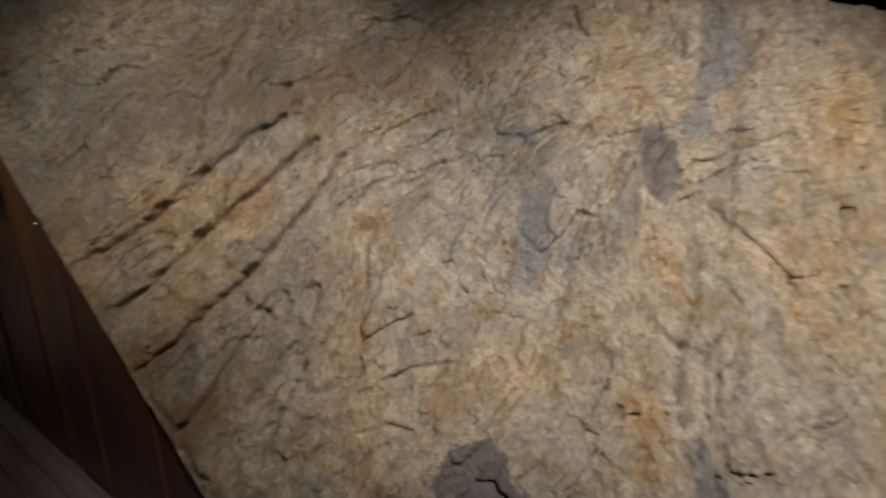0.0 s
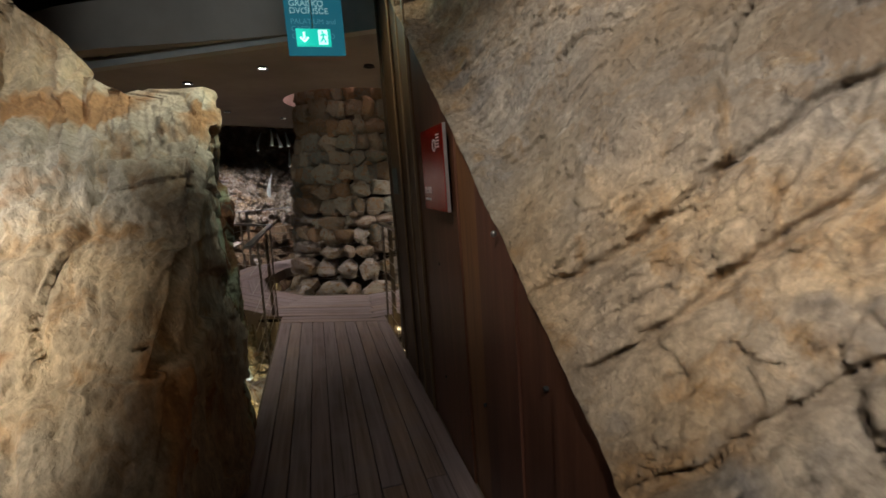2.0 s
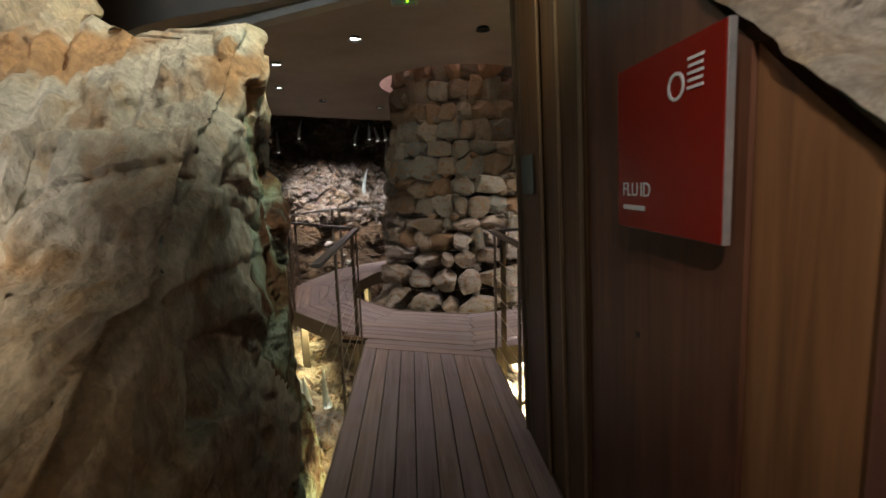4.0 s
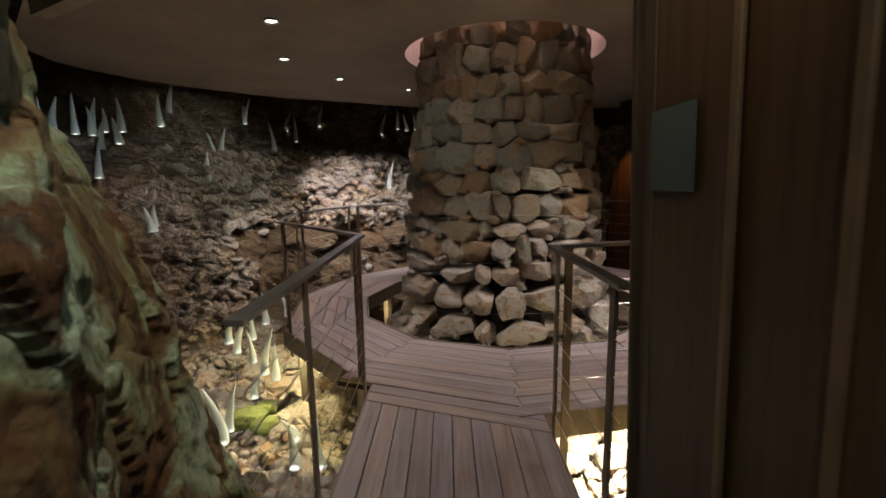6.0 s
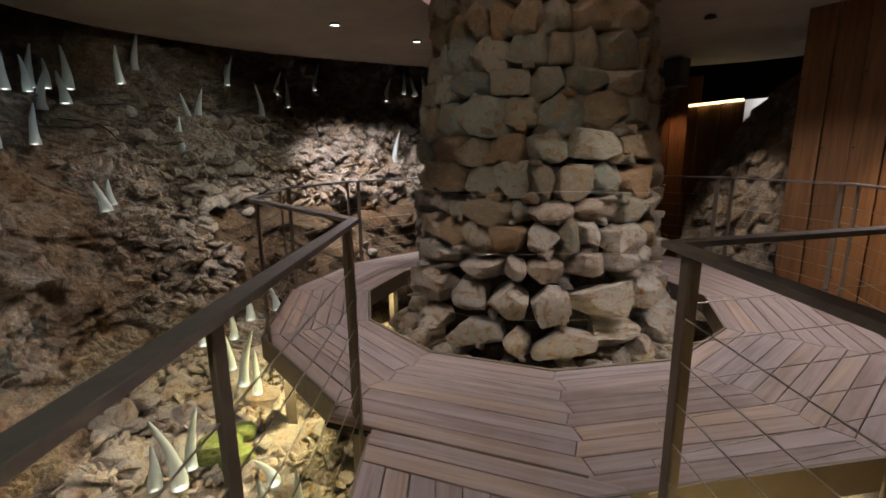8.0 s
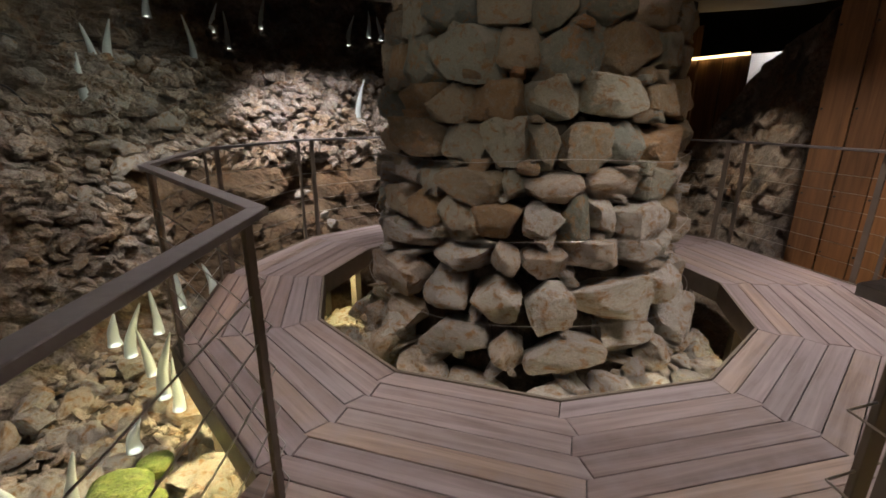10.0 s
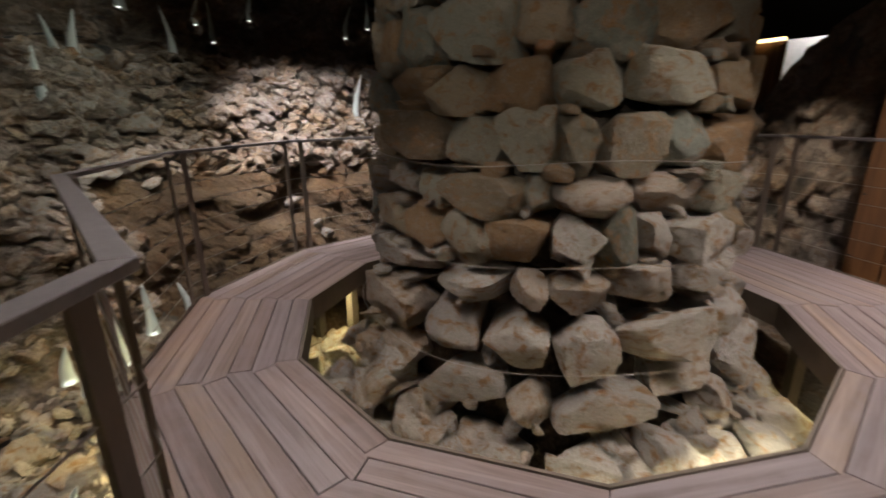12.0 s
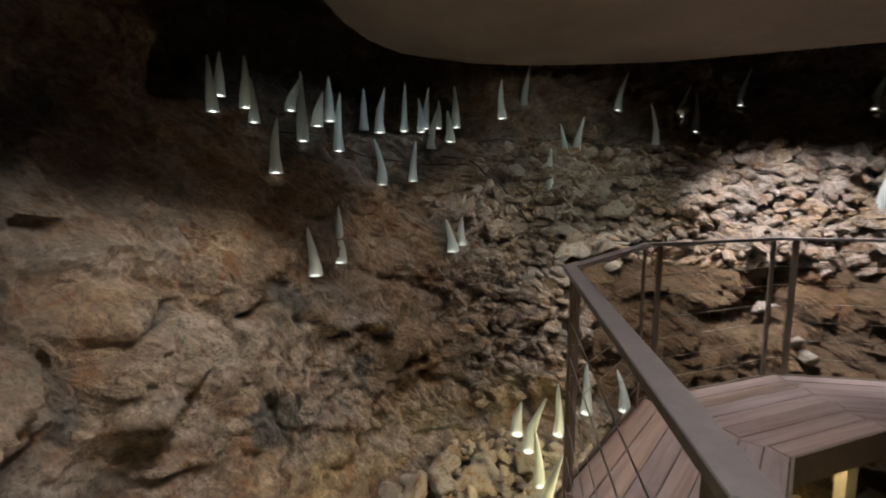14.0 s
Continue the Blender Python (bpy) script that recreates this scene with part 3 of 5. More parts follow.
# ---- railings ----
def railing(name, pts, label, first=0.10, posts_at=0.10):
    rail = thing(name, label, "railing", "railings of the deck")
    pts = [Vector((p[0], p[1], 0)) for p in pts]
    def mitre(k, half):
        """The point beside corner k, half to the left of the line."""
        du = [(pts[j + 1] - pts[j]).normalized() for j in (k - 1, k) if 0 <= j < len(pts) - 1]
        ns = [Vector((-u.y, u.x, 0)) for u in du]
        n = sum(ns, Vector()).normalized()
        return pts[k] + n * (half / n.dot(ns[0]))
    for k in range(len(pts) - 1):
        bm = bmesh.new()
        quad = [mitre(k, -0.0275), mitre(k + 1, -0.0275), mitre(k + 1, 0.0275), mitre(k, 0.0275)]
        prism_into(bm, [(q.x, q.y) for q in quad], RAIL - 0.022, RAIL)
        bmesh.ops.bevel(bm, geom=bm.edges[:], offset=0.002, segments=1, affect="EDGES")
        part("handrail", bm, M_STEEL, rail, "flat dark steel handrail")
    for a, b in zip(pts, pts[1:]):
        d = b - a
        ang = math.atan2(d.y, d.x)
        u = d.normalized()
        n_ = [first if a == pts[0] else posts_at, d.length - posts_at]
        for k in n_:
            p = a + u * k
            bm = bmesh.new()
            box_into(bm, (0.014, 0.05, RAIL + 0.24), Matrix.Translation((p.x, p.y, (RAIL - 0.26) / 2)) @ Matrix.Rotation(ang + math.pi / 2, 4, "Z"), 0.002)
            part("post", bm, M_POST, rail)
        for i in range(6):
            z = 0.14 + i * 0.15
            bm = bmesh.new()
            tube_into(bm, (a.x, a.y, z), (b.x, b.y, z), 0.0025, 6)
            part("cable", bm, M_CABLE, rail, "thin steel cable")
    return rail


V = {d: polar((2.61 if 100 < d < 290 else 2.91) + 0.02, d) for d in range(20, 380, 30)}
RL = Vector((-6.85, 4.09, 0))
RR = Vector((-5.60, 4.70, 0))
LEFT_RAIL = [(-5.23, 2.96), RL, (-8.42, 3.94), polar(2.60, 231), polar(2.63, 200), polar(2.63, 170), polar(2.70, 140), polar(2.85, 110)]
RIGHT_RAIL = [(-4.80, 4.165), RR, polar(2.93, 350), polar(2.93, 20), polar(2.93, 50), polar(2.93, 80), polar(2.85, 110)]
railing("railing", [(p[0], p[1]) for p in LEFT_RAIL], "dark steel railing with thin cables above the pit", 0.64)
railing("railing", [(p[0], p[1]) for p in RIGHT_RAIL], "dark steel railing with thin cables beside the cladding")


# ---- stone pillar ----
def prad(z):
    return float(np.interp(z, [-0.95, -0.5, -0.15, 0.53, 1.3, 2.15, 2.8, 3.6], [1.42, 1.32, 1.22, 1.15, 1.10, 1.0, 0.92, 0.88]))


# courses from the top down: height of bed, height of top, then bounds of the stones that face the bridge, in degrees
COURSES = [
    (2.84, 3.08, (-110, -84, -66, -40, -24, -4, 12)),
    (2.55, 2.82, (-107, -80, -68, -33, -4, 14)),
    (2.31, 2.53, (-92, -68, -57, -33, -13, 9)),
    (2.06, 2.31, (-122, -102, -76, -59, -41, -16, 6)),
    (1.86, 2.05, (-120, -99, -67, -49, -34, -15, 8)),
    (1.59, 1.85, (-112, -81, -59, -44, -25, -5, 10)),
    (1.37, 1.58, (-122, -82, -66, -49, -31, -9, 18)),
    (1.09, 1.34, (-120, -77, -61, -37, -24, -8, 14)),
    (0.91, 1.08, (-100, -85, -76, -55, -47, -30, -10, 6)),
    (0.66, 0.90, (-119, -104, -75, -62, -36, -27, -16, 6)),
    (0.45, 0.66, (-121, -109, -79, -57, -48, -33, -16, 2)),
    (0.12, 0.42, (-120, -85, -63, -46, -31, -3, 22)),
    (-0.22, 0.10, (-118, -82, -57, -45, -20, 14, 34)),
    (-0.55, -0.24, (-120, -92, -70, -48, -22, 4, 30)),
    (-0.90, -0.57, (-125, -95, -66, -40, -12, 20)),
]


def pillar():
    col = thing("stone_pillar", "round tapering pillar of rough coursed brown and grey stones, rising through the ceiling", "pillar")
    rows = []
    for z in np.arange(-1.0, 3.61, 0.06):
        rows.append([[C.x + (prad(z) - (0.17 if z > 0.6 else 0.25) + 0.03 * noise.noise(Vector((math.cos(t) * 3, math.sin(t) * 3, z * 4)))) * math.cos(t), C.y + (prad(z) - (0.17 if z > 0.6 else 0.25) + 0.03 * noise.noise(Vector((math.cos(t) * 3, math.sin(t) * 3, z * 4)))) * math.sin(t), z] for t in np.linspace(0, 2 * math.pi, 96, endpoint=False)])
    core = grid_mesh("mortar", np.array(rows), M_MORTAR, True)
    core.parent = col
    shapes = [rock_mesh(100 + i, 8, rng.uniform(12.0, 24.0), 14, 0.045, (0.74, 1.10), 0.16) for i in range(30)]
    for me in shapes:
        me.materials.append(M_STONE)
    lower = [rock_mesh(160 + i, 8, rng.uniform(10.0, 20.0), 16, 0.05, (0.64, 1.0), 0.18) for i in range(24)]
    for me in lower:
        me.materials.append(M_RUBBLE)

    angular = [rock_mesh(500 + i, 8, rng.uniform(6.0, 12.0), 13, 0.06, (0.52, 0.86)) for i in range(12)]
    for me in angular:
        me.materials.append(M_RUBBLE)

    def put(a0, a1, z0, z1, proud=0.0):
        am, zm = (a0 + a1) / 2, (z0 + z1) / 2
        r = prad(zm)
        width = radians(a1 - a0) * r
        me = rng.choice(lower if zm < 0.6 or (zm < 1.2 and rng.random() < 0.5) else shapes)
        if zm < 0.12:
            me = rng.choice(angular)
        ob = new("stone", me)
        ob.parent = col
        deep = rng.uniform(0.26, 0.34)
        loose = 0.030 if zm > 0.95 else (0.03 if zm > 0.12 else 0.06)
        p = polar(r - deep / 2 + 0.045 + proud + rng.uniform(-1.2, 1.2) * loose, am, zm + rng.uniform(-0.4, 0.4) * loose)
        deep *= 1.0 if zm > 0.12 else 1.15
        fit = 1.0 if zm > 0.6 else 0.9
        flip = rng.choice((0, math.pi))
        ob.matrix_basis = (Matrix.Translation(p) @ Matrix.Rotation(radians(am + rng.uniform(-15, 15)), 4, "Z") @ Matrix.Rotation(radians(rng.uniform(-1, 1) * (7 if zm > 0.4 else 14)), 4, "X")
                           @ Matrix.Diagonal((deep, fit * width * rng.uniform(0.95, 1.06), fit * (z1 - z0) * rng.uniform(1.0, 1.12), 1)) @ Matrix.Rotation(flip, 4, "X"))
    for z0, z1, cuts in COURSES:
        angles = list(cuts)
        end = cuts[0] + 360
        while angles[-1] < end - 32:
            angles.append(angles[-1] + rng.uniform(14, 23))
        angles.append(end)
        # long spans are two stones side by side
        if z0 > 0.5:
            for a0, a1 in zip(angles[:-1], angles[1:]):
                if a1 - a0 > 23:
                    angles.append(a0 + (a1 - a0) * rng.uniform(0.38, 0.62))
            angles.sort()
        for a0, a1 in zip(angles, angles[1:]):
            if a1 - a0 < 4:
                continue
            # the beds run up and down a little, and small stones fall short of them
            sway = 0.030 * noise.noise(Vector((a0 / 22, z0 * 3, 5)))
            dz0, dz1 = rng.uniform(-0.025, 0.02) + sway, rng.uniform(-0.02, 0.025) + sway
            put(a0 + 0.2, a1 - 0.2, z0 + dz0, z1 + dz1)
            for _ in range(rng.choice((0, 1, 1, 2))):
                # a small packing stone in the bed joint
                am = rng.uniform(a0, a1)
                wide = rng.uniform(1.6, 3.6)
                put(am - wide, am + wide, z0 - rng.uniform(0.02, 0.05), z0 + rng.uniform(0.015, 0.045), -0.01)
    return col


pillar()

# loose rubble in the opening round the foot of the pillar
RUB = [rock_mesh(300 + i, 5, rng.uniform(4.0, 9.0), 14, 0.09, (0.46, 0.82)) for i in range(18)]
for _me in RUB:
    _me.materials.append(M_RUBBLE)


def rubble(name, place, size, label, group, flat=1.0, parent=None, tilt=40):
    ob = new(name, rng.choice(RUB))
    ob.matrix_basis = (Matrix.Translation(place) @ Euler([radians(rng.uniform(-tilt, tilt)), radians(rng.uniform(-tilt, tilt)), rng.uniform(0, 6.28)]).to_matrix().to_4x4()
                       @ Matrix.Diagonal((size * rng.uniform(0.8, 1.3), size * rng.uniform(0.7, 1.0), size * flat * rng.uniform(0.55, 0.85), 1)))
    if parent:
        ob.parent = parent
    else:
        tagged(ob, label, "stone", group)
    return ob


def foot_rubble():
    for k in range(230):
        deg = rng.uniform(-180, 180)
        r = rng.uniform(1.14, 1.64)
        z = -0.16 - (r - 1.2) * 1.0 + rng.uniform(-0.16, 0.06)
        rubble("loose_stone", polar(r, deg, z), rng.choice((0.08, 0.12, 0.18, 0.26, 0.34)), "rough grey-brown loose stone at the foot of the pillar", "loose stones at the pillar's foot")


foot_rubble()


# ---- cave: pit floor, slopes and walls ----
def cave_r(deg, z):
    """Distance of the rock from C, by direction and height."""
    slope = np.interp(z, [-1.0, -0.6, -0.2, 0.6, 1.3, 1.8, 2.3, 3.0, 3.9], [2.35, 2.75, 3.0, 3.5, 3.95, 4.4, 4.85, 5.2, 5.3])
    bank = np.interp(z, [-1.0, -0.7, -0.2, 0.6, 1.3, 1.8, 2.3, 3.0, 3.9], [3.3, 3.75, 3.95, 4.15, 4.5, 4.8, 5.1, 5.4, 5.6])
    near = np.interp(z, [-1.0, -0.6, 0.0, 0.6, 1.3, 1.8, 2.3, 3.0, 3.9], [4.0, 4.15, 4.3, 4.4, 4.6, 5.0, 5.2, 5.5, 5.7])
    end = np.interp(z, [-1.0, 0.0, 1.3, 2.3, 3.9], [3.9, 4.0, 4.2, 4.8, 5.4])
    d = deg % 360
    w = np.interp(d, [195, 225, 250, 275, 300, 315], [0, 1, 2, 2.3, 3, 3])
    if w <= 1:
        return float(slope * (1 - w) + bank * w)
    if w <= 2:
        return float(bank * (2 - w) + near * (w - 1))
    return float(near * (3 - w) + end * (w - 2))


def earth_top(p):
    """Height to which packed brown earth lies against the foot of the rubble slope."""
    return 0.80 + 0.30 * noise.noise(Vector(p) * 1.3) + 0.10 * noise.noise(Vector(p) * 5)


def earth_end(z):
    return 219 + 7 * noise.noise(Vector((z * 2.5, 4, 1)))


def cave_surface(d, z):
    """The rough rock itself: distance from C and true height."""
    a = radians(d)
    ca, sa = math.cos(a), math.sin(a)
    broken = float(np.interp(d, [150, 160, 215, 245, 320], [1, 1, 1, 0.30, 0.15]))
    r = cave_r(d, z)
    p = Vector((C.x + r * ca, C.y + r * sa, z))
    q = p + Vector((0.18 * noise.noise(p * 2.1), 0.18 * noise.noise(p * 2.1 + Vector((5, 0, 0))), 0.12 * noise.noise(p * 2.6 + Vector((0, 9, 0)))))
    if d < 222:
        # the earth lies smoother than the rubble above it
        broken *= 0.25 + 0.75 * max(0.0, min(1.0, (z - earth_top(p) + 0.05) / 0.12))
    low = noise.fractal(p * 0.7, 1.0, 2.0, 3) * 0.26
    rid = ridged(q * 1.6) * 0.20
    flat_ = Vector((q.x, q.y, q.z * 1.7))
    blk = cells(flat_ * 4.2) * 0.22 * broken + cells(flat_ * 9.0) * 0.08 * broken + cells(q * 2.0 + Vector((9, 2, 4))) * 0.16
    r2 = r + low - rid - blk + 0.20 + noise.fractal(p * 12, 0.8, 2.0, 3) * 0.022
    # a black hollow opens high up, behind the densest row of horns
    side = max(0.0, min(1.0, (d - 221) / 3, (262 - d) / 5))
    r2 += 1.5 * side * max(0.0, min(1.0, (z - 2.06 - 0.08 * noise.noise(p * 3)) / 0.10))
    return r2, z + 0.05 * noise.noise(p * 6)


def cave():
    degs = np.concatenate([np.arange(105, 150, 1.0), np.arange(150, 293, 0.30)])
    zs = np.arange(-1.0, 3.9, 0.032)
    out = np.zeros((len(zs), len(degs), 3))
    for j, d in enumerate(degs):
        a = radians(d)
        ca, sa = math.cos(a), math.sin(a)
        for i, z in enumerate(zs):
            r2, z2 = cave_surface(d, z)
            out[i, j] = (C.x + r2 * ca, C.y + r2 * sa, z2)
    wall = grid_mesh("cave_wall", out, M_CAVE, False, False)
    wall.data.materials.append(M_EARTH)
    for face in wall.data.polygons:
        q = face.center
        d = math.degrees(math.atan2(q.y - C.y, q.x - C.x)) % 360
        if d < earth_end(q.z) and q.z < earth_top(q):
            face.material_index = 1
    structure(wall, "rough brown cave wall with broken ledges, rising from the pit to the dark ceiling gap", "cave wall")
    # pit floor
    xs, ys = np.arange(-13.6, -2.0, 0.09), np.arange(0.4, 13.0, 0.09)
    fl = np.zeros((len(ys), len(xs), 3))
    for i, y in enumerate(ys):
        for j, x in enumerate(xs):
            p = Vector((x, y, 0))
            fl[i, j] = (x, y, PIT - 0.05 + 0.10 * noise.fractal(p * 1.2, 1.0, 2.0, 4) + 0.08 * cells(p * 4))
    ob = grid_mesh("pit_floor", fl, M_DEBRIS)
    structure(ob, "stony ground of the pit under the timber deck", "ground")


cave()


def pit_stones():
    for k in range(299):
        if k < 190:
            deg, r = rng.uniform(225, 292), rng.uniform(2.2, 4.0)
        elif k < 245:
            deg, r = rng.uniform(320, 362), rng.uniform(1.45, 3.3)
        else:
            deg, r = rng.uniform(165, 235), rng.uniform(1.3, 2.6)
        p = polar(r, deg)
        size = rng.choice((0.12, 0.16, 0.2, 0.28, 0.36))
        z = PIT + size * 0.15 + max(0.0, r - 3.4) * 0.25
        rubble("pit_stone", (p.x, p.y, z), size, "rough beige loose stone lying in the pit under the deck", "loose stones in the pit", 0.9, None, 25)
    for k in range(290):
        # broken blocks standing out of the slope
        deg = rng.uniform(150, 232)
        z = rng.uniform(0.85, 2.0) if deg < 219 and rng.random() < 0.85 else rng.uniform(-0.3, 2.0)
        r = cave_r(deg, z) - 0.02
        rubble("slope_stone", polar(r, deg, z), rng.choice((0.10, 0.14, 0.2, 0.28)), "angular pale stone set in the rubble slope of the cave", "stones of the rubble slope", 0.7, None, 60)


pit_stones()


def scree(name, places, material, label, seed):
    """Hundreds of small angular shards that lie about, in one mesh."""
    r = random.Random(seed)
    kinds = []
    for i in range(8):
        me = rock_mesh(900 + i, 1, 6.0, 9, 0.06, (0.50, 0.90), 0.2)
        kinds.append(([v.co.copy() for v in me.vertices], [tuple(p.vertices) for p in me.polygons]))
    verts, faces = [], []
    for p, size in places:
        co, fa = r.choice(kinds)
        m = (Matrix.Translation(p) @ Euler([r.uniform(-0.8, 0.8), r.uniform(-0.8, 0.8), r.uniform(0, 6.28)]).to_matrix().to_4x4()
             @ Matrix.Diagonal((size * r.uniform(0.8, 1.5), size * r.uniform(0.6, 1.0), size * r.uniform(0.35, 0.7), 1)))
        base = len(verts)
        verts += [tuple(m @ c) for c in co]
        faces += [tuple(base + k for k in f) for f in fa]
    me = bpy.data.meshes.new(name)
    me.from_pydata(verts, [], faces)
    me.materials.append(material)
    me.update()
    return tagged(new(name, me), label, "rubble", "", "stuff")


def shard_places():
    r = random.Random(41)
    pit, slope, foot = [], [], []
    for k in range(3400):
        deg, rad_ = (r.uniform(222, 295), r.uniform(2.0, 4.0)) if k < 2300 else (r.uniform(318, 365), r.uniform(1.5, 3.4)) if k < 3000 else (r.uniform(165, 235), r.uniform(1.4, 2.7))
        size = r.choice((0.04, 0.05, 0.07, 0.09, 0.12))
        p = polar(rad_, deg)
        q = Vector((p.x, p.y, 0))
        ground = PIT - 0.05 + 0.10 * noise.fractal(q * 1.2, 1.0, 2.0, 4) + 0.08 * cells(q * 4)
        pit.append(((p.x, p.y, ground + size * 0.2 + r.uniform(0, 0.05) + max(0.0, rad_ - 3.4) * 0.25), size))
    for k in range(2600):
        deg, z = r.uniform(150, 236), r.uniform(0.75, 2.05)
        if deg > 219:
            z = r.uniform(-0.5, 1.5)
        got, zz = cave_surface(deg, z)
        slope.append((polar(got - 0.01, deg, zz), r.choice((0.05, 0.07, 0.09, 0.13, 0.17))))
    for k in range(600):
        deg, rad_ = r.uniform(-180, 180), r.uniform(1.24, 1.72)
        foot.append((polar(rad_, deg, -0.22 - (rad_ - 1.2) * 1.0 + r.uniform(-0.10, 0.05)), r.choice((0.03, 0.045, 0.06, 0.09))))
    return pit, slope, foot


_pit, _slope, _foot = shard_places()
scree("pit_gravel", _pit, M_RUBBLE, "small angular beige shards that cover the floor of the pit", 51)
scree("slope_rubble", _slope, M_SCREE, "small angular pale shards lying on the cave's rubble slope", 52)
scree("foot_gravel", _foot, M_RUBBLE, "small rough chips between the loose stones at the pillar's foot", 53)
M_MOSS = rock_material("mossy_rock", (0.12, 0.17, 0.03), (0.22, 0.28, 0.06), (0.33, 0.36, 0.12), (0.10, 0.12, 0.03), 2.0)
_moss = rock_mesh(801, 4, 3.0, 8, 0.1)
_moss.materials.append(M_MOSS)
for _d, _r, _s in ((262, 3.02, 0.34), (266, 2.9, 0.26), (259, 2.85, 0.22)):
    _ob = new("mossy_stone", _moss)
    _ob.matrix_basis = Matrix.Translation(polar(_r, _d, PIT + 0.12)) @ Matrix.Rotation(_d, 4, "Z") @ Matrix.Diagonal((_s, _s * 0.8, _s * 0.6, 1))
    tagged(_ob, "stone covered with bright green moss in the pit", "stone", "loose stones in the pit")


# ---- right-hand rock and cladding of the chamber ----
def wedge():
    us, zs = np.linspace(0, 1, 90), np.linspace(-1.0, 1.0, 110)
    out = np.zeros((len(zs), len(us), 3))
    for j, u in enumerate(us):
        x = -9.0 + 2.3 * u
        top = float(np.interp(x, [-9.0, -8.6, -8.1, -7.6, -6.9, -6.7], [0.7, 1.2, 1.9, 2.35, 2.75, 2.8]))
        for i, q in enumerate(zs):
            z = -1.0 + (top + 1.0) * (q + 1) / 2
            y = float(np.interp(x, [-9.0, -8.5, -6.9, -6.7], [11.3, 10.9, 9.75, 9.65])) + 0.30 * (z - 0.2)
            p = Vector((x, y, z))
            d = ridged(p * 1.5) * 0.22 + cells(p * 4) * 0.12
            out[i, j] = (x, y - d + 0.2, z + 0.04 * noise.noise(p * 5))
    back = out[-1:].copy()
    back[:, :, 1] += 1.6
    back[:, :, 2] -= 0.3
    structure(grid_mesh("rock_spur", np.concatenate([out, back]), M_CAVE), "sloping brown rock spur beside the cedar cladding", "rock")


wedge()


def cladding(name, a, b, z0, z1, width, material, label, bolts=True):
    wall = thing(name, label, "wall cladding")
    structure(wall)
    a, b = Vector((*a, 0)), Vector((*b, 0))
    d = b - a
    ang = math.atan2(d.y, d.x)
    count = max(1, round(d.length / width))
    w = d.length / count
    for i in range(count):
        m = Matrix.Translation((*(a + d.normalized() * (i + 0.5) * w).xy, (z0 + z1) / 2)) @ Matrix.Rotation(ang, 4, "Z")
        bm = bmesh.new()
        box_into(bm, (w - 0.008, 0.028, z1 - z0), Matrix.Translation((0, (i % 2) * 0.026, 0)), 0.004)
        ob = part("plank", bm, material, wall)
        ob.matrix_basis = m
        if bolts:
            for z in (0.05, 0.62, 1.45, 2.2):
                bm = bmesh.new()
                q = a + d.normalized() * (i * w + 0.03)
                side = Vector((math.sin(ang), -math.cos(ang), 0)) * 0.02
                q = q + side
                tube_into(bm, (q.x, q.y, z), (q.x + side.x * 0.5, q.y + side.y * 0.5, z), 0.011, 8)
                part("bolt", bm, M_PLUG, wall)
    return wall


cladding("cladding", (-6.9, 9.5), (-3.2, 9.45), -1.0, CEIL + 0.2, 0.27, M_CLAD, "tall reddish cedar cladding of broad vertical planks with dark bolts")
cladding("cladding", (-10.9, 12.9), (-9.6, 12.75), -1.0, CEIL, 0.22, M_CLAD, "far reddish cedar cladding under a warm lamp", False)
cladding("cladding", (-9.55, 12.2), (-8.5, 12.05), -1.0, 2.28, 0.2, M_CLAD, "low dark cedar partition with a light strip along its top", False)
cladding("cladding", (-3.2, 9.45), (-3.3, 5.2), -1.0, CEIL + 0.2, 0.27, M_CLAD, "cedar cladding closing the chamber behind the corridor", False)


def box_thing(name, size, m, material, label, category, bevel=0.004, kind=""):
    bm = bmesh.new()
    box_into(bm, size, Matrix.Identity(4), bevel)
    ob = part(name, bm, material)
    ob.matrix_basis = m
    return tagged(ob, label, category, "", kind)


box_thing("led_strip", (1.0, 0.05, 0.04), Matrix.Translation((-9.02, 12.1, 2.31)) @ Matrix.Rotation(radians(-8), 4, "Z"), M_STRIP, "warm glowing light strip on top of the low partition", "light")
box_thing("wall_lit", (1.6, 0.05, 1.2), Matrix.Translation((-8.4, 13.0, 1.8)), M_ROSE, "pale lit wall seen past the low partition", "wall", 0, "structure")
spot("spot_lit_wall", (-8.3, 12.5, 2.8), (-8.4, 13.0, 1.9), 12, (0.85, 0.95, 1.0), 100)
box_thing("projector", (0.28, 0.3, 0.42), Matrix.Translation((-8.95, 10.6, 2.68)), M_PLUG, "black projector hanging under the ceiling", "projector")


# ---- corridor: wood wall with the rock slab that breaks through it ----
WALL_N = 1.36


def cut_s(z):
    """Length along the corridor at which the cladding is cut for the rock."""
    return 2.62 + (z - 0.49) / 0.84


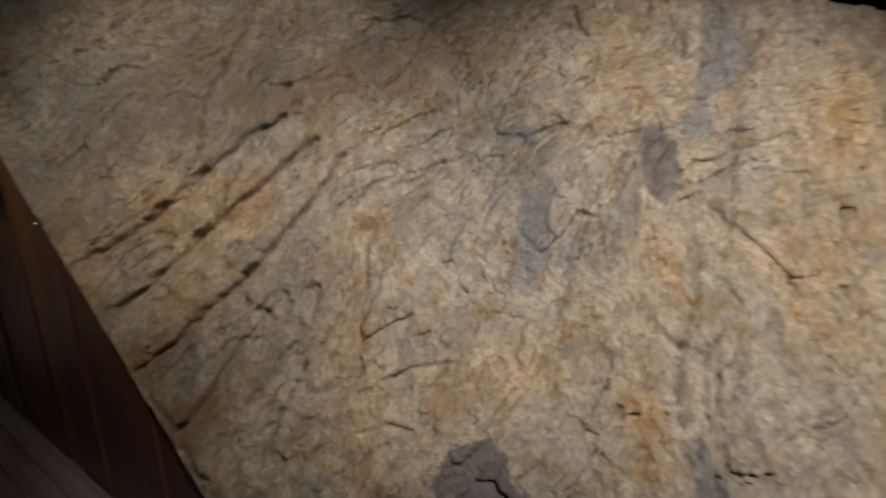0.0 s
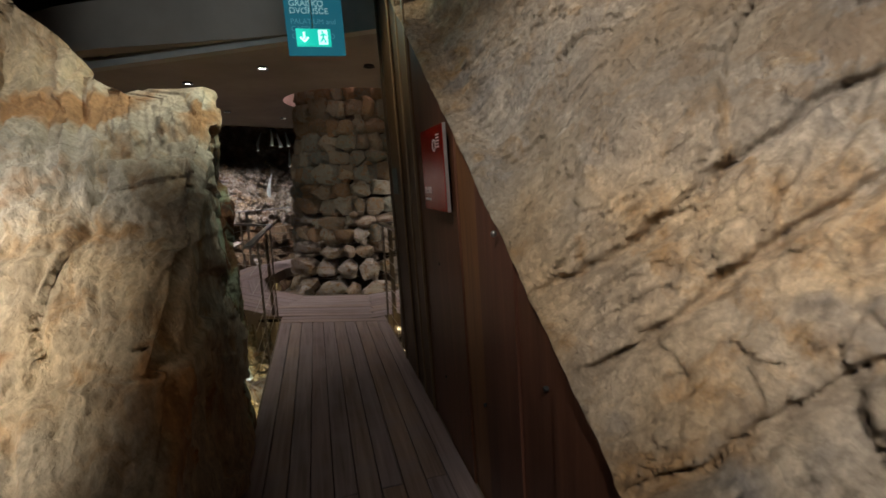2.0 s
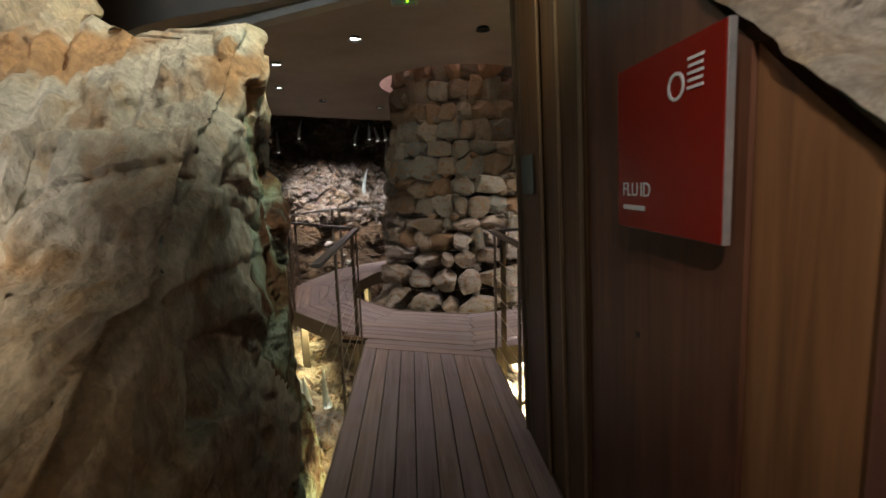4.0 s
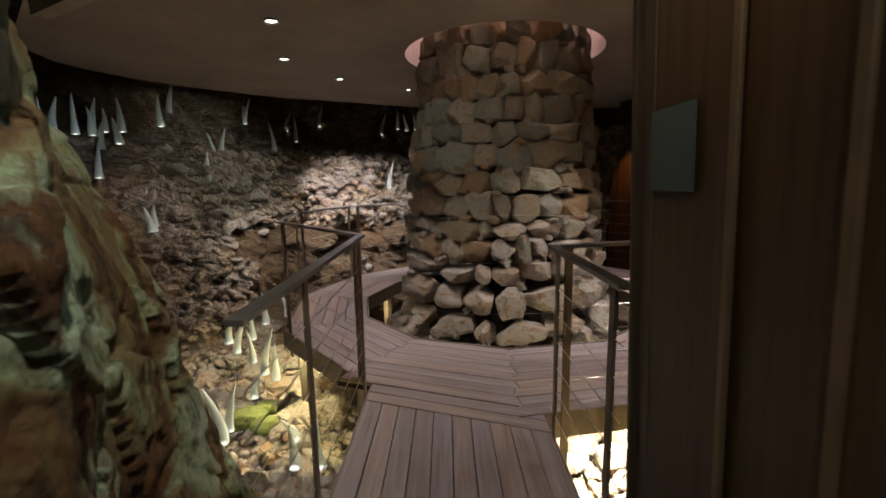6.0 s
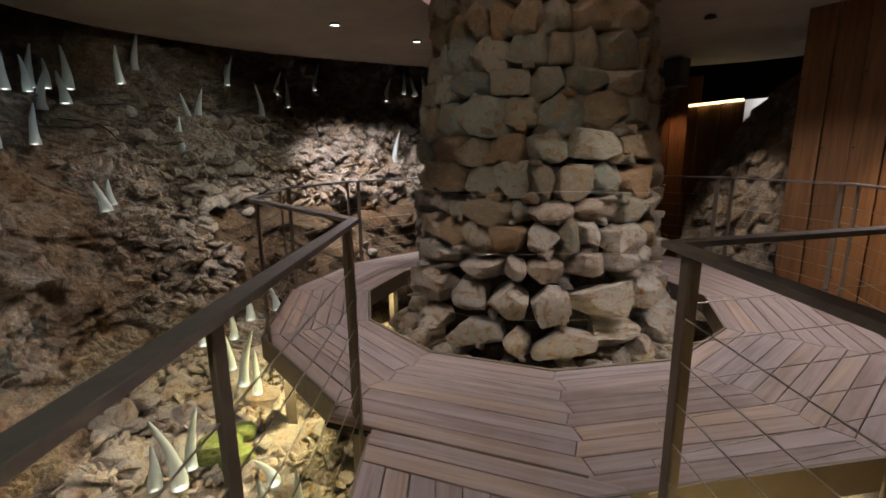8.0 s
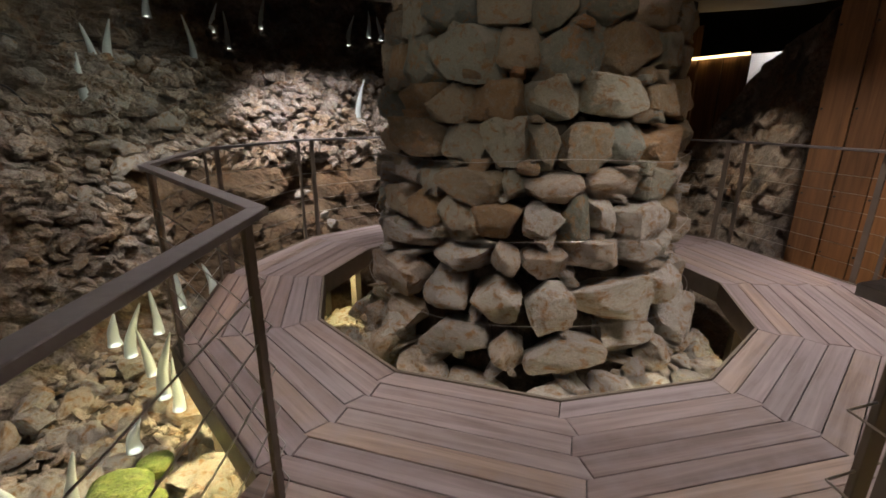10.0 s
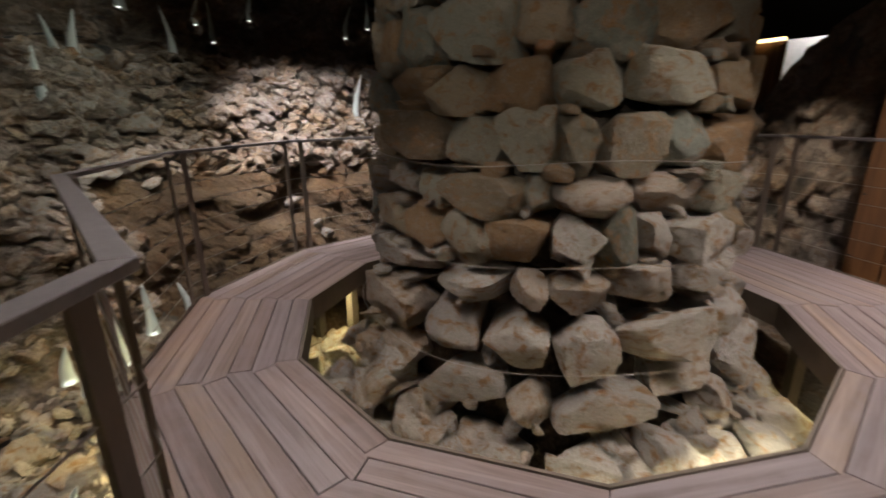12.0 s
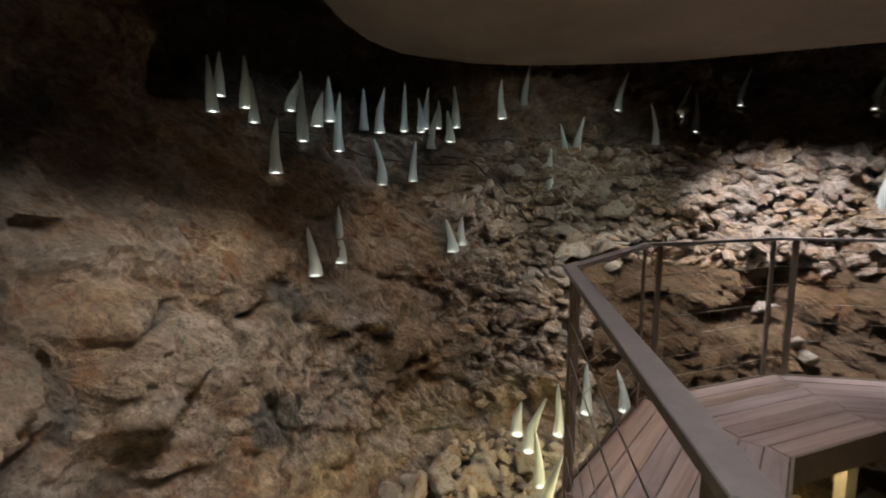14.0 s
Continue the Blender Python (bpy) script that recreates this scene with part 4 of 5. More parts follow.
def wood_wall():
    wall = thing("wall_cladding", "dark red-brown stained timber cladding cut aslant along the rock", "wall cladding")
    structure(wall)
    edges = [1.2, 1.75, 2.3, 2.62, 2.95, 3.35, 3.6, 3.95, 4.2, 4.62, 4.98, 5.24, 5.52, 5.85]
    ang = math.atan2(U.y, U.x)
    for i, (s0, s1) in enumerate(zip(edges, edges[1:])):
        def top(s):
            return min(3.6, max(-0.4, 0.455 + 0.84 * (s - 2.62) + 0.012 * math.sin(s * 9)))
        steps = 5
        ss = [s0 + 0.002 + (s1 - s0 - 0.004) * k / steps for k in range(steps + 1)]
        n0 = 0.0 if i % 2 else 0.010
        bm = bmesh.new()
        mid = (s0 + s1) / 2
        low, high = -0.5, [top(s) for s in ss]
        front = [bm.verts.new((s - mid, -n0, low)) for s in ss] + [bm.verts.new((s - mid, -n0, h)) for s, h in reversed(list(zip(ss, high)))]
        back = [bm.verts.new((v.co.x, 0.035, v.co.z)) for v in front]
        bm.faces.new(front)
        bm.faces.new(back[::-1])
        k = len(front)
        for a in range(k):
            bm.faces.new((front[a], back[a], back[(a + 1) % k], front[(a + 1) % k]))
        bmesh.ops.recalc_face_normals(bm, faces=bm.faces[:])
        ob = part("plank", bm, M_PANEL if s1 < 5.0 else M_PANEL_END, wall)
        # local x runs along the corridor, local y into the wall
        base = sn(mid, WALL_N)
        ob.matrix_basis = Matrix(((U.x, N.x, 0, base.x), (U.y, N.y, 0, base.y), (0, 0, 1, 0), (0, 0, 0, 1)))
    # paler strips added where plank edges catch the light; the glare is their colour
    for s in (5.01, 5.245, 5.51):
        bm = bmesh.new()
        box_into(bm, (0.026, 0.012, 4.0), Matrix.Translation(sn(s, WALL_N - 0.014, 1.5)) @ Matrix(((U.x, N.x, 0, 0), (U.y, N.y, 0, 0), (0, 0, 1, 0), (0, 0, 0, 1))), 0.003)
        part("glare_strip", bm, M_EDGE_GLARE, wall, "added lighter brown strip standing for glare on a plank edge")
    for s, z in ((3.62, 0.25), (3.98, 0.55), (4.6, 1.1), (4.64, 0.4), (5.25, 1.7), (5.24, 0.5), (3.4, 0.9)):
        bm = bmesh.new()
        tube_into(bm, sn(s, WALL_N - 0.014, z), sn(s, WALL_N + 0.01, z), 0.009, 8)
        part("bolt", bm, M_PLUG, wall)
    return wall


turned(wood_wall())
_m = Matrix(((U.x, N.x, 0, 0), (U.y, N.y, 0, 0), (0, 0, 1, 0), (0, 0, 0, 1)))
for _k, (_s, _w) in enumerate(((5.89, 0.075), (5.943, 0.028))):
    turned(box_thing("wall_post", (_w, 0.16, 4.4), Matrix.Translation(sn(_s, WALL_N + 0.07 - 0.02 * _k, 1.4)) @ _m, M_WALLPOST, "brown painted steel post at the end of the cladding", "post", 0.006, "structure"))
turned(box_thing("wall_back", (1.2, 0.1, 4.6), Matrix.Translation(sn(5.8, WALL_N + 2.4, 1.3)) @ _m, M_BLACK, "", "", 0, "structure"))


def slab_y(x, z):
    return 2.08 + 0.70 * z + 0.03 * (x + 2)


CRACKS = [
    ((-2.32, 1.18), (-2.12, 1.32), (-1.85, 1.56), (-1.66, 1.74), (-1.51, 1.79)),
    ((-2.10, 1.03), (-1.91, 1.16), (-1.76, 1.31), (-1.47, 1.58), (-1.35, 1.68)),
    ((-1.92, 0.80), (-1.75, 0.96), (-1.60, 1.07), (-1.40, 1.30), (-1.19, 1.60)),
    ((-1.74, 0.60), (-1.62, 0.74), (-1.52, 0.88), (-1.39, 1.06)),
    ((-1.46, 0.72), (-1.31, 0.87), (-1.27, 0.97), (-1.25, 1.07)),
    ((0.14, 0.46), (0.28, 0.87), (0.41, 1.16), (0.53, 1.46), (0.57, 1.65), (0.81, 2.09)),
    ((-0.42, 0.77), (-0.26, 1.05), (-0.09, 1.33), (0.07, 1.53)),
    ((-0.56, 1.33), (-0.37, 1.53), (-0.14, 1.74), (0.01, 1.99)),
    ((-0.90, 1.43), (-0.72, 1.55), (-0.48, 1.79), (-0.24, 2.04)),
    ((0.01, 1.02), (0.05, 0.90), (0.27, 0.77)),
]
DEPTH = [0.06, 0.07, 0.065, 0.045, 0.045, 0.05, 0.045, 0.04, 0.035, 0.03]
WIDE = [0.014, 0.019, 0.016, 0.015, 0.018, 0.021, 0.021, 0.02, 0.019, 0.019]


def crack_depth(x, z):
    got = 0.0
    wob = 0.022 * noise.noise(Vector((x * 5, z * 5, 1))) + 0.010 * noise.noise(Vector((x * 17, z * 17, 3)))
    for line, wide, deep in zip(CRACKS, WIDE, DEPTH):
        for (x0, z0), (x1, z1) in zip(line, line[1:]):
            if x < min(x0, x1) - 0.12 or x > max(x0, x1) + 0.12 or z < min(z0, z1) - 0.12 or z > max(z0, z1) + 0.12:
                continue
            dx, dz = x1 - x0, z1 - z0
            ll = dx * dx + dz * dz
            t = ((x - x0) * dx + (z - z0) * dz) / ll
            side = ((x - x0) * dz - (z - z0) * dx) / math.sqrt(ll) + wob
            over = max(0.0, -t, t - 1) * math.sqrt(ll)
            d = math.hypot(side, over)
            w = wide * (1.0 + 0.5 * noise.noise(Vector((x * 9, z * 9, 7))))
            got = max(got, deep * math.exp(-(d / w) ** 2))
            # the lower lip stands back a little
            if 0 < side < 0.10 and over == 0:
                got = max(got, 0.014 * (1 - side / 0.10))
    return got


def slab():
    xs = np.concatenate([np.arange(-5.1, 0.9, 0.010), np.arange(0.9, 3.6, 0.03)])
    zs = np.concatenate([np.arange(-0.3, 2.6, 0.010), np.arange(2.6, 3.7, 0.03)])
    out = np.zeros((len(zs), len(xs) + 2, 3))
    for i, z in enumerate(zs):
        s0 = cut_s(z) + 0.025 * noise.noise(Vector((z * 7, 3, 1))) + 0.018 * noise.noise(Vector((z * 25, 3, 1)))
        n0 = WALL_N - 0.025
        ex, ey = (U * s0 + N * n0).xy
        head = [U * s0 + N * (n0 + 0.075), U * s0 + N * (n0 + 0.03)]
        for j in range(len(xs) + 2):
            if j < 2:
                out[i, j] = (head[j].x, head[j].y, z)
                continue
            # columns short of the timber's edge gather on it
            x = max(ex, xs[j - 2])
            u = x - ex
            if u == 0.0:
                out[i, j] = (ex, ey, z)
                continue
            b = min(1.0, u / 0.13)
            b = b * b * (3 - 2 * b)
            y = ey * (1 - b) + slab_y(x, z) * b + 2.5 * max(0.0, z - float(np.interp(x, [0.7, 1.15, 1.6, 3.0], [3.7, 2.28, 2.12, 2.0])) - 0.05 * noise.noise(Vector((x * 6, 0, 0))))
            # coordinates along and across the bedding
            c_, s_ = math.cos(radians(52)), math.sin(radians(52))
            al, ac = x * c_ + z * s_, -x * s_ + z * c_
            p = Vector((al * 1.1, ac * 2.2, 0.0))
            wx = 0.25 * noise.noise(Vector((x * 1.8, z * 1.8, 4)))
            wz = 0.25 * noise.noise(Vector((x * 1.8, z * 1.8, 8)))
            al, ac = al + wx, ac + wz
            h = 0.05 * noise.fractal(p * 0.9, 1.0, 2.0, 3)
            h += 0.24 * facets(Vector((al * 2.2, ac * 4.5, 2.0)), 0.12)
            h += 0.15 * facets(Vector((al * 5.5, ac * 11.0, 7.0)), 0.14)
            h += 0.10 * facets(Vector((al * 14, ac * 26.0, 3.0)), 0.16)
            h += 0.006 * noise.fractal(Vector((al * 9, ac * 17, 5)), 0.7, 2.0, 5)
            out[i, j] = (x, y - h * b - 0.008 * (1 - b) * noise.noise(Vector((x * 9, z * 9, 0))) + crack_depth(x, z), z)
    # the head of the slab turns back
    cap = out[-1:].copy()
    cap[:, :, 1] += 0.9
    cap[:, :, 2] += 0.1
    turned(structure(grid_mesh("rock_slab", np.concatenate([out, cap]), M_SLAB), "leaning slab of cracked beige and ochre bedrock breaking through the timber wall", "rock"))


slab()


# ---- corridor: pale rock opposite ----
def left_rock():
    def outline(z, top):
        sf = 2.85 + 1.08 * min(z, 2.5)
        back = max(0.0, z - 1.1)
        low = min(1.0, max(0.0, (0.9 - z) / 0.9))
        st = float(np.interp(z, [0.4, 0.98, 1.0, 1.36, 1.38, 1.76, 1.78], [0.0, 0.02, -0.03, -0.01, 0.03, 0.0, 0.02]))
        return [(sf - 1.2, -4.2), (sf - 0.35, -2.2), (sf - 0.05, -1.0), (sf - 0.02, -0.35), (sf + st, 0.15 + st), (sf + 0.07 + st, 0.20 + st * 0.8), (5.25 + 0.1 * back, 0.16 - 0.02 * back), (5.75, -0.08 - 0.2 * back),
                (6.2, -0.22 - 0.38 * back + 0.18 * low), (6.5, -0.48 - 0.5 * back + 0.40 * low), (6.75, -1.1 - 0.3 * back + 0.5 * low), (6.7, -2.2), (6.7, -3.6)]
    stops = [0, 0.25, 0.45, 0.62, 0.70, 0.715, 0.80, 0.84, 0.88, 0.92, 0.95, 0.98, 1.0]
    ts = np.concatenate([np.linspace(0, 0.25, 24, endpoint=False), np.linspace(0.25, 0.45, 50, endpoint=False), np.linspace(0.45, 0.62, 75, endpoint=False), np.linspace(0.62, 0.72, 65, endpoint=False), np.linspace(0.72, 0.96, 150, endpoint=False), np.linspace(0.96, 1.0, 12)])
    tops = lambda t: float(np.interp(t, [0, 0.25, 0.44, 0.50, 0.55, 0.60, 0.65, 0.675, 0.70, 0.74, 0.80, 0.84, 0.88, 0.93, 1.0], [3.6, 3.6, 3.3, 2.75, 2.55, 2.30, 2.12, 2.14, 2.22, 2.18, 2.0, 1.90, 1.72, 1.62, 2.2]))
    qs = np.linspace(0, 1, 290)
    out = np.zeros((len(qs), len(ts), 3))
    for j, t in enumerate(ts):
        for i, q in enumerate(qs):
            z = -1.0 + (tops(t) + 1.0) * q
            pts = outline(z, tops(t))
            s = float(np.interp(t, stops, [p[0] for p in pts]))
            n = float(np.interp(t, stops, [p[1] for p in pts]))
            p = Vector((s, n, z))
            front = 1.0 if t < 0.70 else 0.0
            # the beds stand upright on the front face, like broken slats
            d = 0.07 * noise.fractal(p * 1.1, 1.0, 2.0, 3) + 0.03 * ridged(p * 2.5, 4)
            if front:
                k = cells(Vector((n * 4.2 + 0.3 * z, z * 1.3 + 0.5 * n, 1.0)))
                d += 0.05 * (k - 0.5)
                d += 0.24 * facets(Vector((n * 3.4 + 0.5 * z, z * 1.5, 2.0)), 0.22)
                d += 0.22 * facets(Vector((n * 8 + 1.5 * z, z * 2.6, 4.0)), 0.22)
                d += 0.12 * facets(Vector((n * 19 + 3 * z, z * 6.5, 9.0)), 0.22)
                d += 0.03 * facets(Vector((n * 46 + 5 * z, z * 19, 6.0)), 0.25)
                # ledges where the beds have broken off, and two long open joints
                for zl, deep in ((0.98, 0.055), (1.40, 0.045), (1.78, 0.03), (0.52, 0.04)):
                    up = z - zl - 0.05 * noise.noise(Vector((n * 3, zl * 9, 1)))
                    if up < 0:
                        d += deep * math.exp(up / 0.16)
                for nl, lean, deep in ((-0.28, 0.16, 0.07), (-0.62, 0.22, 0.09), (-1.15, 0.20, 0.06)):
                    off_ = n - nl + lean * (z - 1.2) - 0.04 * noise.noise(Vector((z * 3, nl, 1)))
                    d -= deep * math.exp(-(off_ / 0.022) ** 2) * max(0.0, min(1.0, 0.5 + 2.5 * noise.noise(Vector((z * 1.6, nl * 7, 3)))))
                d += 0.008 * noise.fractal(Vector((n * 22, z * 9, 2)), 0.9, 2.0, 4)
                s -= d * min(1.0, (0.715 - t) / 0.02)
                n += 0.03 * noise.noise(p * 5) * min(1.0, (0.715 - t) / 0.02)
            else:
                d += 0.30 * facets(Vector((s * 3.2 + z, z * 2.6, 5.0)), 0.2) + 0.12 * facets(Vector((s * 8 + z, z * 6, 3.0)), 0.2)
                n += d * 0.9 * min(1.0, (t - 0.70) / 0.03) + 0.012 * noise.fractal(p * 9, 0.9, 2.0, 4) - 0.03
            if t < 0.46 and q > 0.97:
                s -= 0.05
            out[i, j] = sn(s, n, z)
    rows = [out]
    for k, (f, dz) in enumerate(((0.08, 0.02), (0.3, -0.05), (0.7, -0.2))):
        cap = out[-1].copy()
        mid = np.array(sn(6.6, -2.6, 0.0))
        for j in range(cap.shape[0]):
            p = Vector(cap[j])
            cap[j, :2] = cap[j, :2] * (1 - f) + mid[:2] * f
            cap[j, 2] += dz + 0.10 * noise.fractal(p * 2 + Vector((0, 0, k)), 1.0, 2.0, 3)
        rows.append(cap[None])
    ob = grid_mesh("rock_outcrop", np.concatenate(rows), M_LEFT)
    ob.data.materials.append(M_SEAM)
    for face in ob.data.polygons:
        q = face.center
        s_, n_ = Vector((q.x, q.y)).dot(U.xy), Vector((q.x, q.y)).dot(N.xy)
        if (q.z < 1.85 or s_ > 5.8) and s_ > 5.05 + 0.25 * noise.noise(Vector((q.z * 2, q.x * 2, 1))) and n_ > -0.75 - 0.2 * noise.noise(Vector((q.z * 2, q.x * 2, 5))):
            face.material_index = 1
    turned(structure(ob, "pale yellowish bedrock outcrop with splintered upright beds beside the boardwalk", "rock"))


left_rock()


# ---- ceilings ----
OUTLINE = [(-4.55, 4.6), (-5.7, 3.86), (-6.46, 3.37), (-7.5, 2.66), (-8.6, 2.28), (-9.7, 2.05), (-10.4, 1.98), (-11.0, 2.2), (-11.5, 2.75), (-11.8, 3.6), (-12.0, 5.0), (-11.75, 7.3), (-11.0, 9.5), (-9.9, 11.2), (-8.2, 12.3), (-3.0, 12.3), (-3.0, 5.6)]


def ceiling():
    hole_r, seg = 1.14, 72
    bm = bmesh.new()
    outer = [Vector((*p, 0)) for p in OUTLINE]
    # resample the outline by direction from C so that it bridges with the hole
    ring_o = []
    for k in range(seg):
        a = 2 * math.pi * k / seg
        d = Vector((math.cos(a), math.sin(a), 0))
        best = None
        for p, q in zip(outer, outer[1:] + outer[:1]):
            e, w = q - p, p - C
            den = d.x * e.y - d.y * e.x
            if abs(den) < 1e-9:
                continue
            t = (w.x * e.y - w.y * e.x) / den
            u = (w.x * d.y - w.y * d.x) / den
            if t > 0 and -1e-6 <= u <= 1 + 1e-6 and (best is None or t < best):
                best = t
        ring_o.append(C + d * best)
    for z, flip in ((CEIL, False), (CEIL + 0.43, True)):
        vo = [bm.verts.new((p.x, p.y, z)) for p in ring_o]
        vi = [bm.verts.new((C.x + hole_r * math.cos(2 * math.pi * k / seg), C.y + hole_r * math.sin(2 * math.pi * k / seg), z)) for k in range(seg)]
        for k in range(seg):
            f = (vo[k], vo[(k + 1) % seg], vi[(k + 1) % seg], vi[k])
            bm.faces.new(f if flip else f[::-1])
    ob = part("ceiling", bm, M_CEIL)
    structure(ob, "brown-grey plaster ceiling with a round opening about the pillar", "ceiling")
    pts = np.zeros((2, seg, 3))
    for i, z in enumerate((CEIL + 0.002, CEIL + 0.43)):
        for k in range(seg):
            pts[i, k] = (ring_o[k].x, ring_o[k].y, z)
    structure(grid_mesh("ceiling_edge", pts, M_CEIL, True), "rounded edge of the ceiling", "ceiling")
    pts = np.zeros((2, seg, 3))
    for i, z in enumerate((CEIL, CEIL + 1.1)):
        for k in range(seg):
            a = 2 * math.pi * k / seg
            pts[i, k] = (C.x + hole_r * math.cos(a), C.y + hole_r * math.sin(a), z)
    structure(grid_mesh("shaft_wall", pts, M_ROSE, True), "pale plastered shaft round the pillar's head", "wall")


ceiling()


def round_beam():
    """The pale concrete beam with round holes along the ceiling's edge over the corridor."""
    a, b = Vector((-4.45, 4.68, 0)), Vector((-8.3, 2.12, 0))
    d = b - a
    ang = math.atan2(d.y, d.x)
    ln, h, th, r = d.length, 0.45, 0.12, 0.065
    holes = [2.38, 3.33, 4.28]
    bm = bmesh.new()
    front, back = [], []
    for y, keep in ((0.0, front), (th, back)):
        xs = [0.0]
        for hx in holes:
            xs += [hx - 0.2, hx + 0.2]
        xs.append(ln)
        for x0, x1 in zip(xs[::2], xs[1::2]):
            bm.faces.new([bm.verts.new(v) for v in ((x0, y, 0), (x1, y, 0), (x1, y, h), (x0, y, h))])
        for hx in holes:
            cz, n = 0.15, 24
            ring = [bm.verts.new((hx + r * math.cos(2 * math.pi * k / n), y, cz + r * math.sin(2 * math.pi * k / n))) for k in range(n)]
            rect = []
            for k in range(n):
                c_, s_ = math.cos(2 * math.pi * k / n), math.sin(2 * math.pi * k / n)
                t = min(0.2 / abs(c_) if abs(c_) > 1e-6 else 9, ((h - cz) if s_ > 0 else cz) / abs(s_) if abs(s_) > 1e-6 else 9)
                rect.append(bm.verts.new((hx + t * c_, y, cz + t * s_)))
            for k in range(n):
                bm.faces.new((ring[k], ring[(k + 1) % n], rect[(k + 1) % n], rect[k]))
            keep.append(ring)
            for sx, sz in ((-0.2, 0), (0.2, 0), (0.2, h), (-0.2, h)):
                near = sorted(rect, key=lambda v: (v.co.x - hx - sx) ** 2 + (v.co.z - sz) ** 2)[:2]
                cvt = bm.verts.new((hx + sx, y, sz))
                bm.faces.new((cvt, near[0], near[1]))
    for f, g in zip(front, back):
        n = len(f)
        for k in range(n):
            bm.faces.new((f[k], f[(k + 1) % n], g[(k + 1) % n], g[k]))
    for z in (0, h):
        bm.faces.new([bm.verts.new(v) for v in ((0, 0, z), (ln, 0, z), (ln, th, z), (0, th, z))])
    bmesh.ops.remove_doubles(bm, verts=bm.verts[:], dist=1e-4)
    bmesh.ops.recalc_face_normals(bm, faces=bm.faces[:])
    ob = part("concrete_beam", bm, M_BEAM)
    # local y must point towards the chamber
    side = Vector((math.sin(ang), -math.cos(ang), 0))
    ob.matrix_basis = Matrix(((d.normalized().x, side.x, 0, a.x), (d.normalized().y, side.y, 0, a.y), (0, 0, 1, CEIL - 0.01), (0, 0, 0, 1)))
    turned(structure(ob, "pale raw concrete beam with round holes along the edge of the ceiling", "beam"))


round_beam()


def slab_box(name, lo, hi, material, label=""):
    mid = [(a + b) / 2 for a, b in zip(lo, hi)]
    return box_thing(name, [b - a for a, b in zip(lo, hi)], Matrix.Translation(mid), material, label, "", 0, "structure")


# outer shell that closes the place
slab_box("ceiling_upper", (-15, -4, 4.2), (5, 15, 4.4), M_CEIL, "dark upper ceiling over the corridor")
slab_box("wall_west", (-15.2, -4, -1.5), (-15, 15, 4.4), M_BLACK)
slab_box("wall_east", (5, -4, -1.5), (5.2, 15, 4.4), M_BLACK)
slab_box("wall_south", (-15, -4.2, -1.5), (5, -4, 4.4), M_BLACK)
slab_box("wall_north", (-15, 15, -1.5), (5, 15.2, 4.4), M_BLACK)
slab_box("ground", (-15, -4, -1.6), (5, 15, -1.5), M_BLACK, "dark ground under the pit")


# ---- ceiling lamps ----
def downlight(x, y, lit):
    lamp = thing("downlight", "small round recessed ceiling lamp, " + ("switched on" if lit else "switched off"), "ceiling lamp", "ceiling lamps", (x, y, CEIL))
    bm = bmesh.new()
    bmesh.ops.create_cone(bm, cap_ends=False, segments=28, radius1=0.068, radius2=0.054, depth=0.026)
    smooth(part("trim_ring", bm, M_PLUG, lamp)).location = (0, 0, -0.013)
    bm = bmesh.new()
    bmesh.ops.create_cone(bm, cap_ends=True, segments=28, radius1=0.052, radius2=0.050, depth=0.004)
    part("lens", bm, M_LAMP if lit else M_BLACK, lamp).location = (0, 0, -0.0045)


for x, y in DOWN:
    downlight(x, y, True)
for x, y in DOWN_OFF:
    downlight(x, y, False)


# ---- signs ----
def letters(text, size, place, m, material, parent, name="lettering"):
    cu = bpy.data.curves.new(name, "FONT")
    cu.body, cu.size, cu.extrude = text, size, 0.0006
    tmp = bpy.data.objects.new("tmp", cu)
    scene.collection.objects.link(tmp)
    dg = bpy.context.evaluated_depsgraph_get()
    me = bpy.data.meshes.new_from_object(tmp.evaluated_get(dg))
    bpy.data.objects.remove(tmp)
    me.materials.clear()
    me.materials.append(material)
    ob = new(name, me)
    ob.parent = parent
    ob.matrix_basis = m @ Matrix.Translation(place)
    return ob


# a sign's own frame: x to the reader's right, y up, z to the reader
def facing(s, n, z, turn=0.0):
    right, up = N.copy(), Vector((0, 0, 1))
    m = Matrix((( right.x, 0, -U.x, 0), (right.y, 0, -U.y, 0), (0, 1, 0, 0), (0, 0, 0, 1)))
    return Matrix.Translation(sn(s, n, z)) @ m @ Matrix.Rotation(radians(turn), 4, "Y")


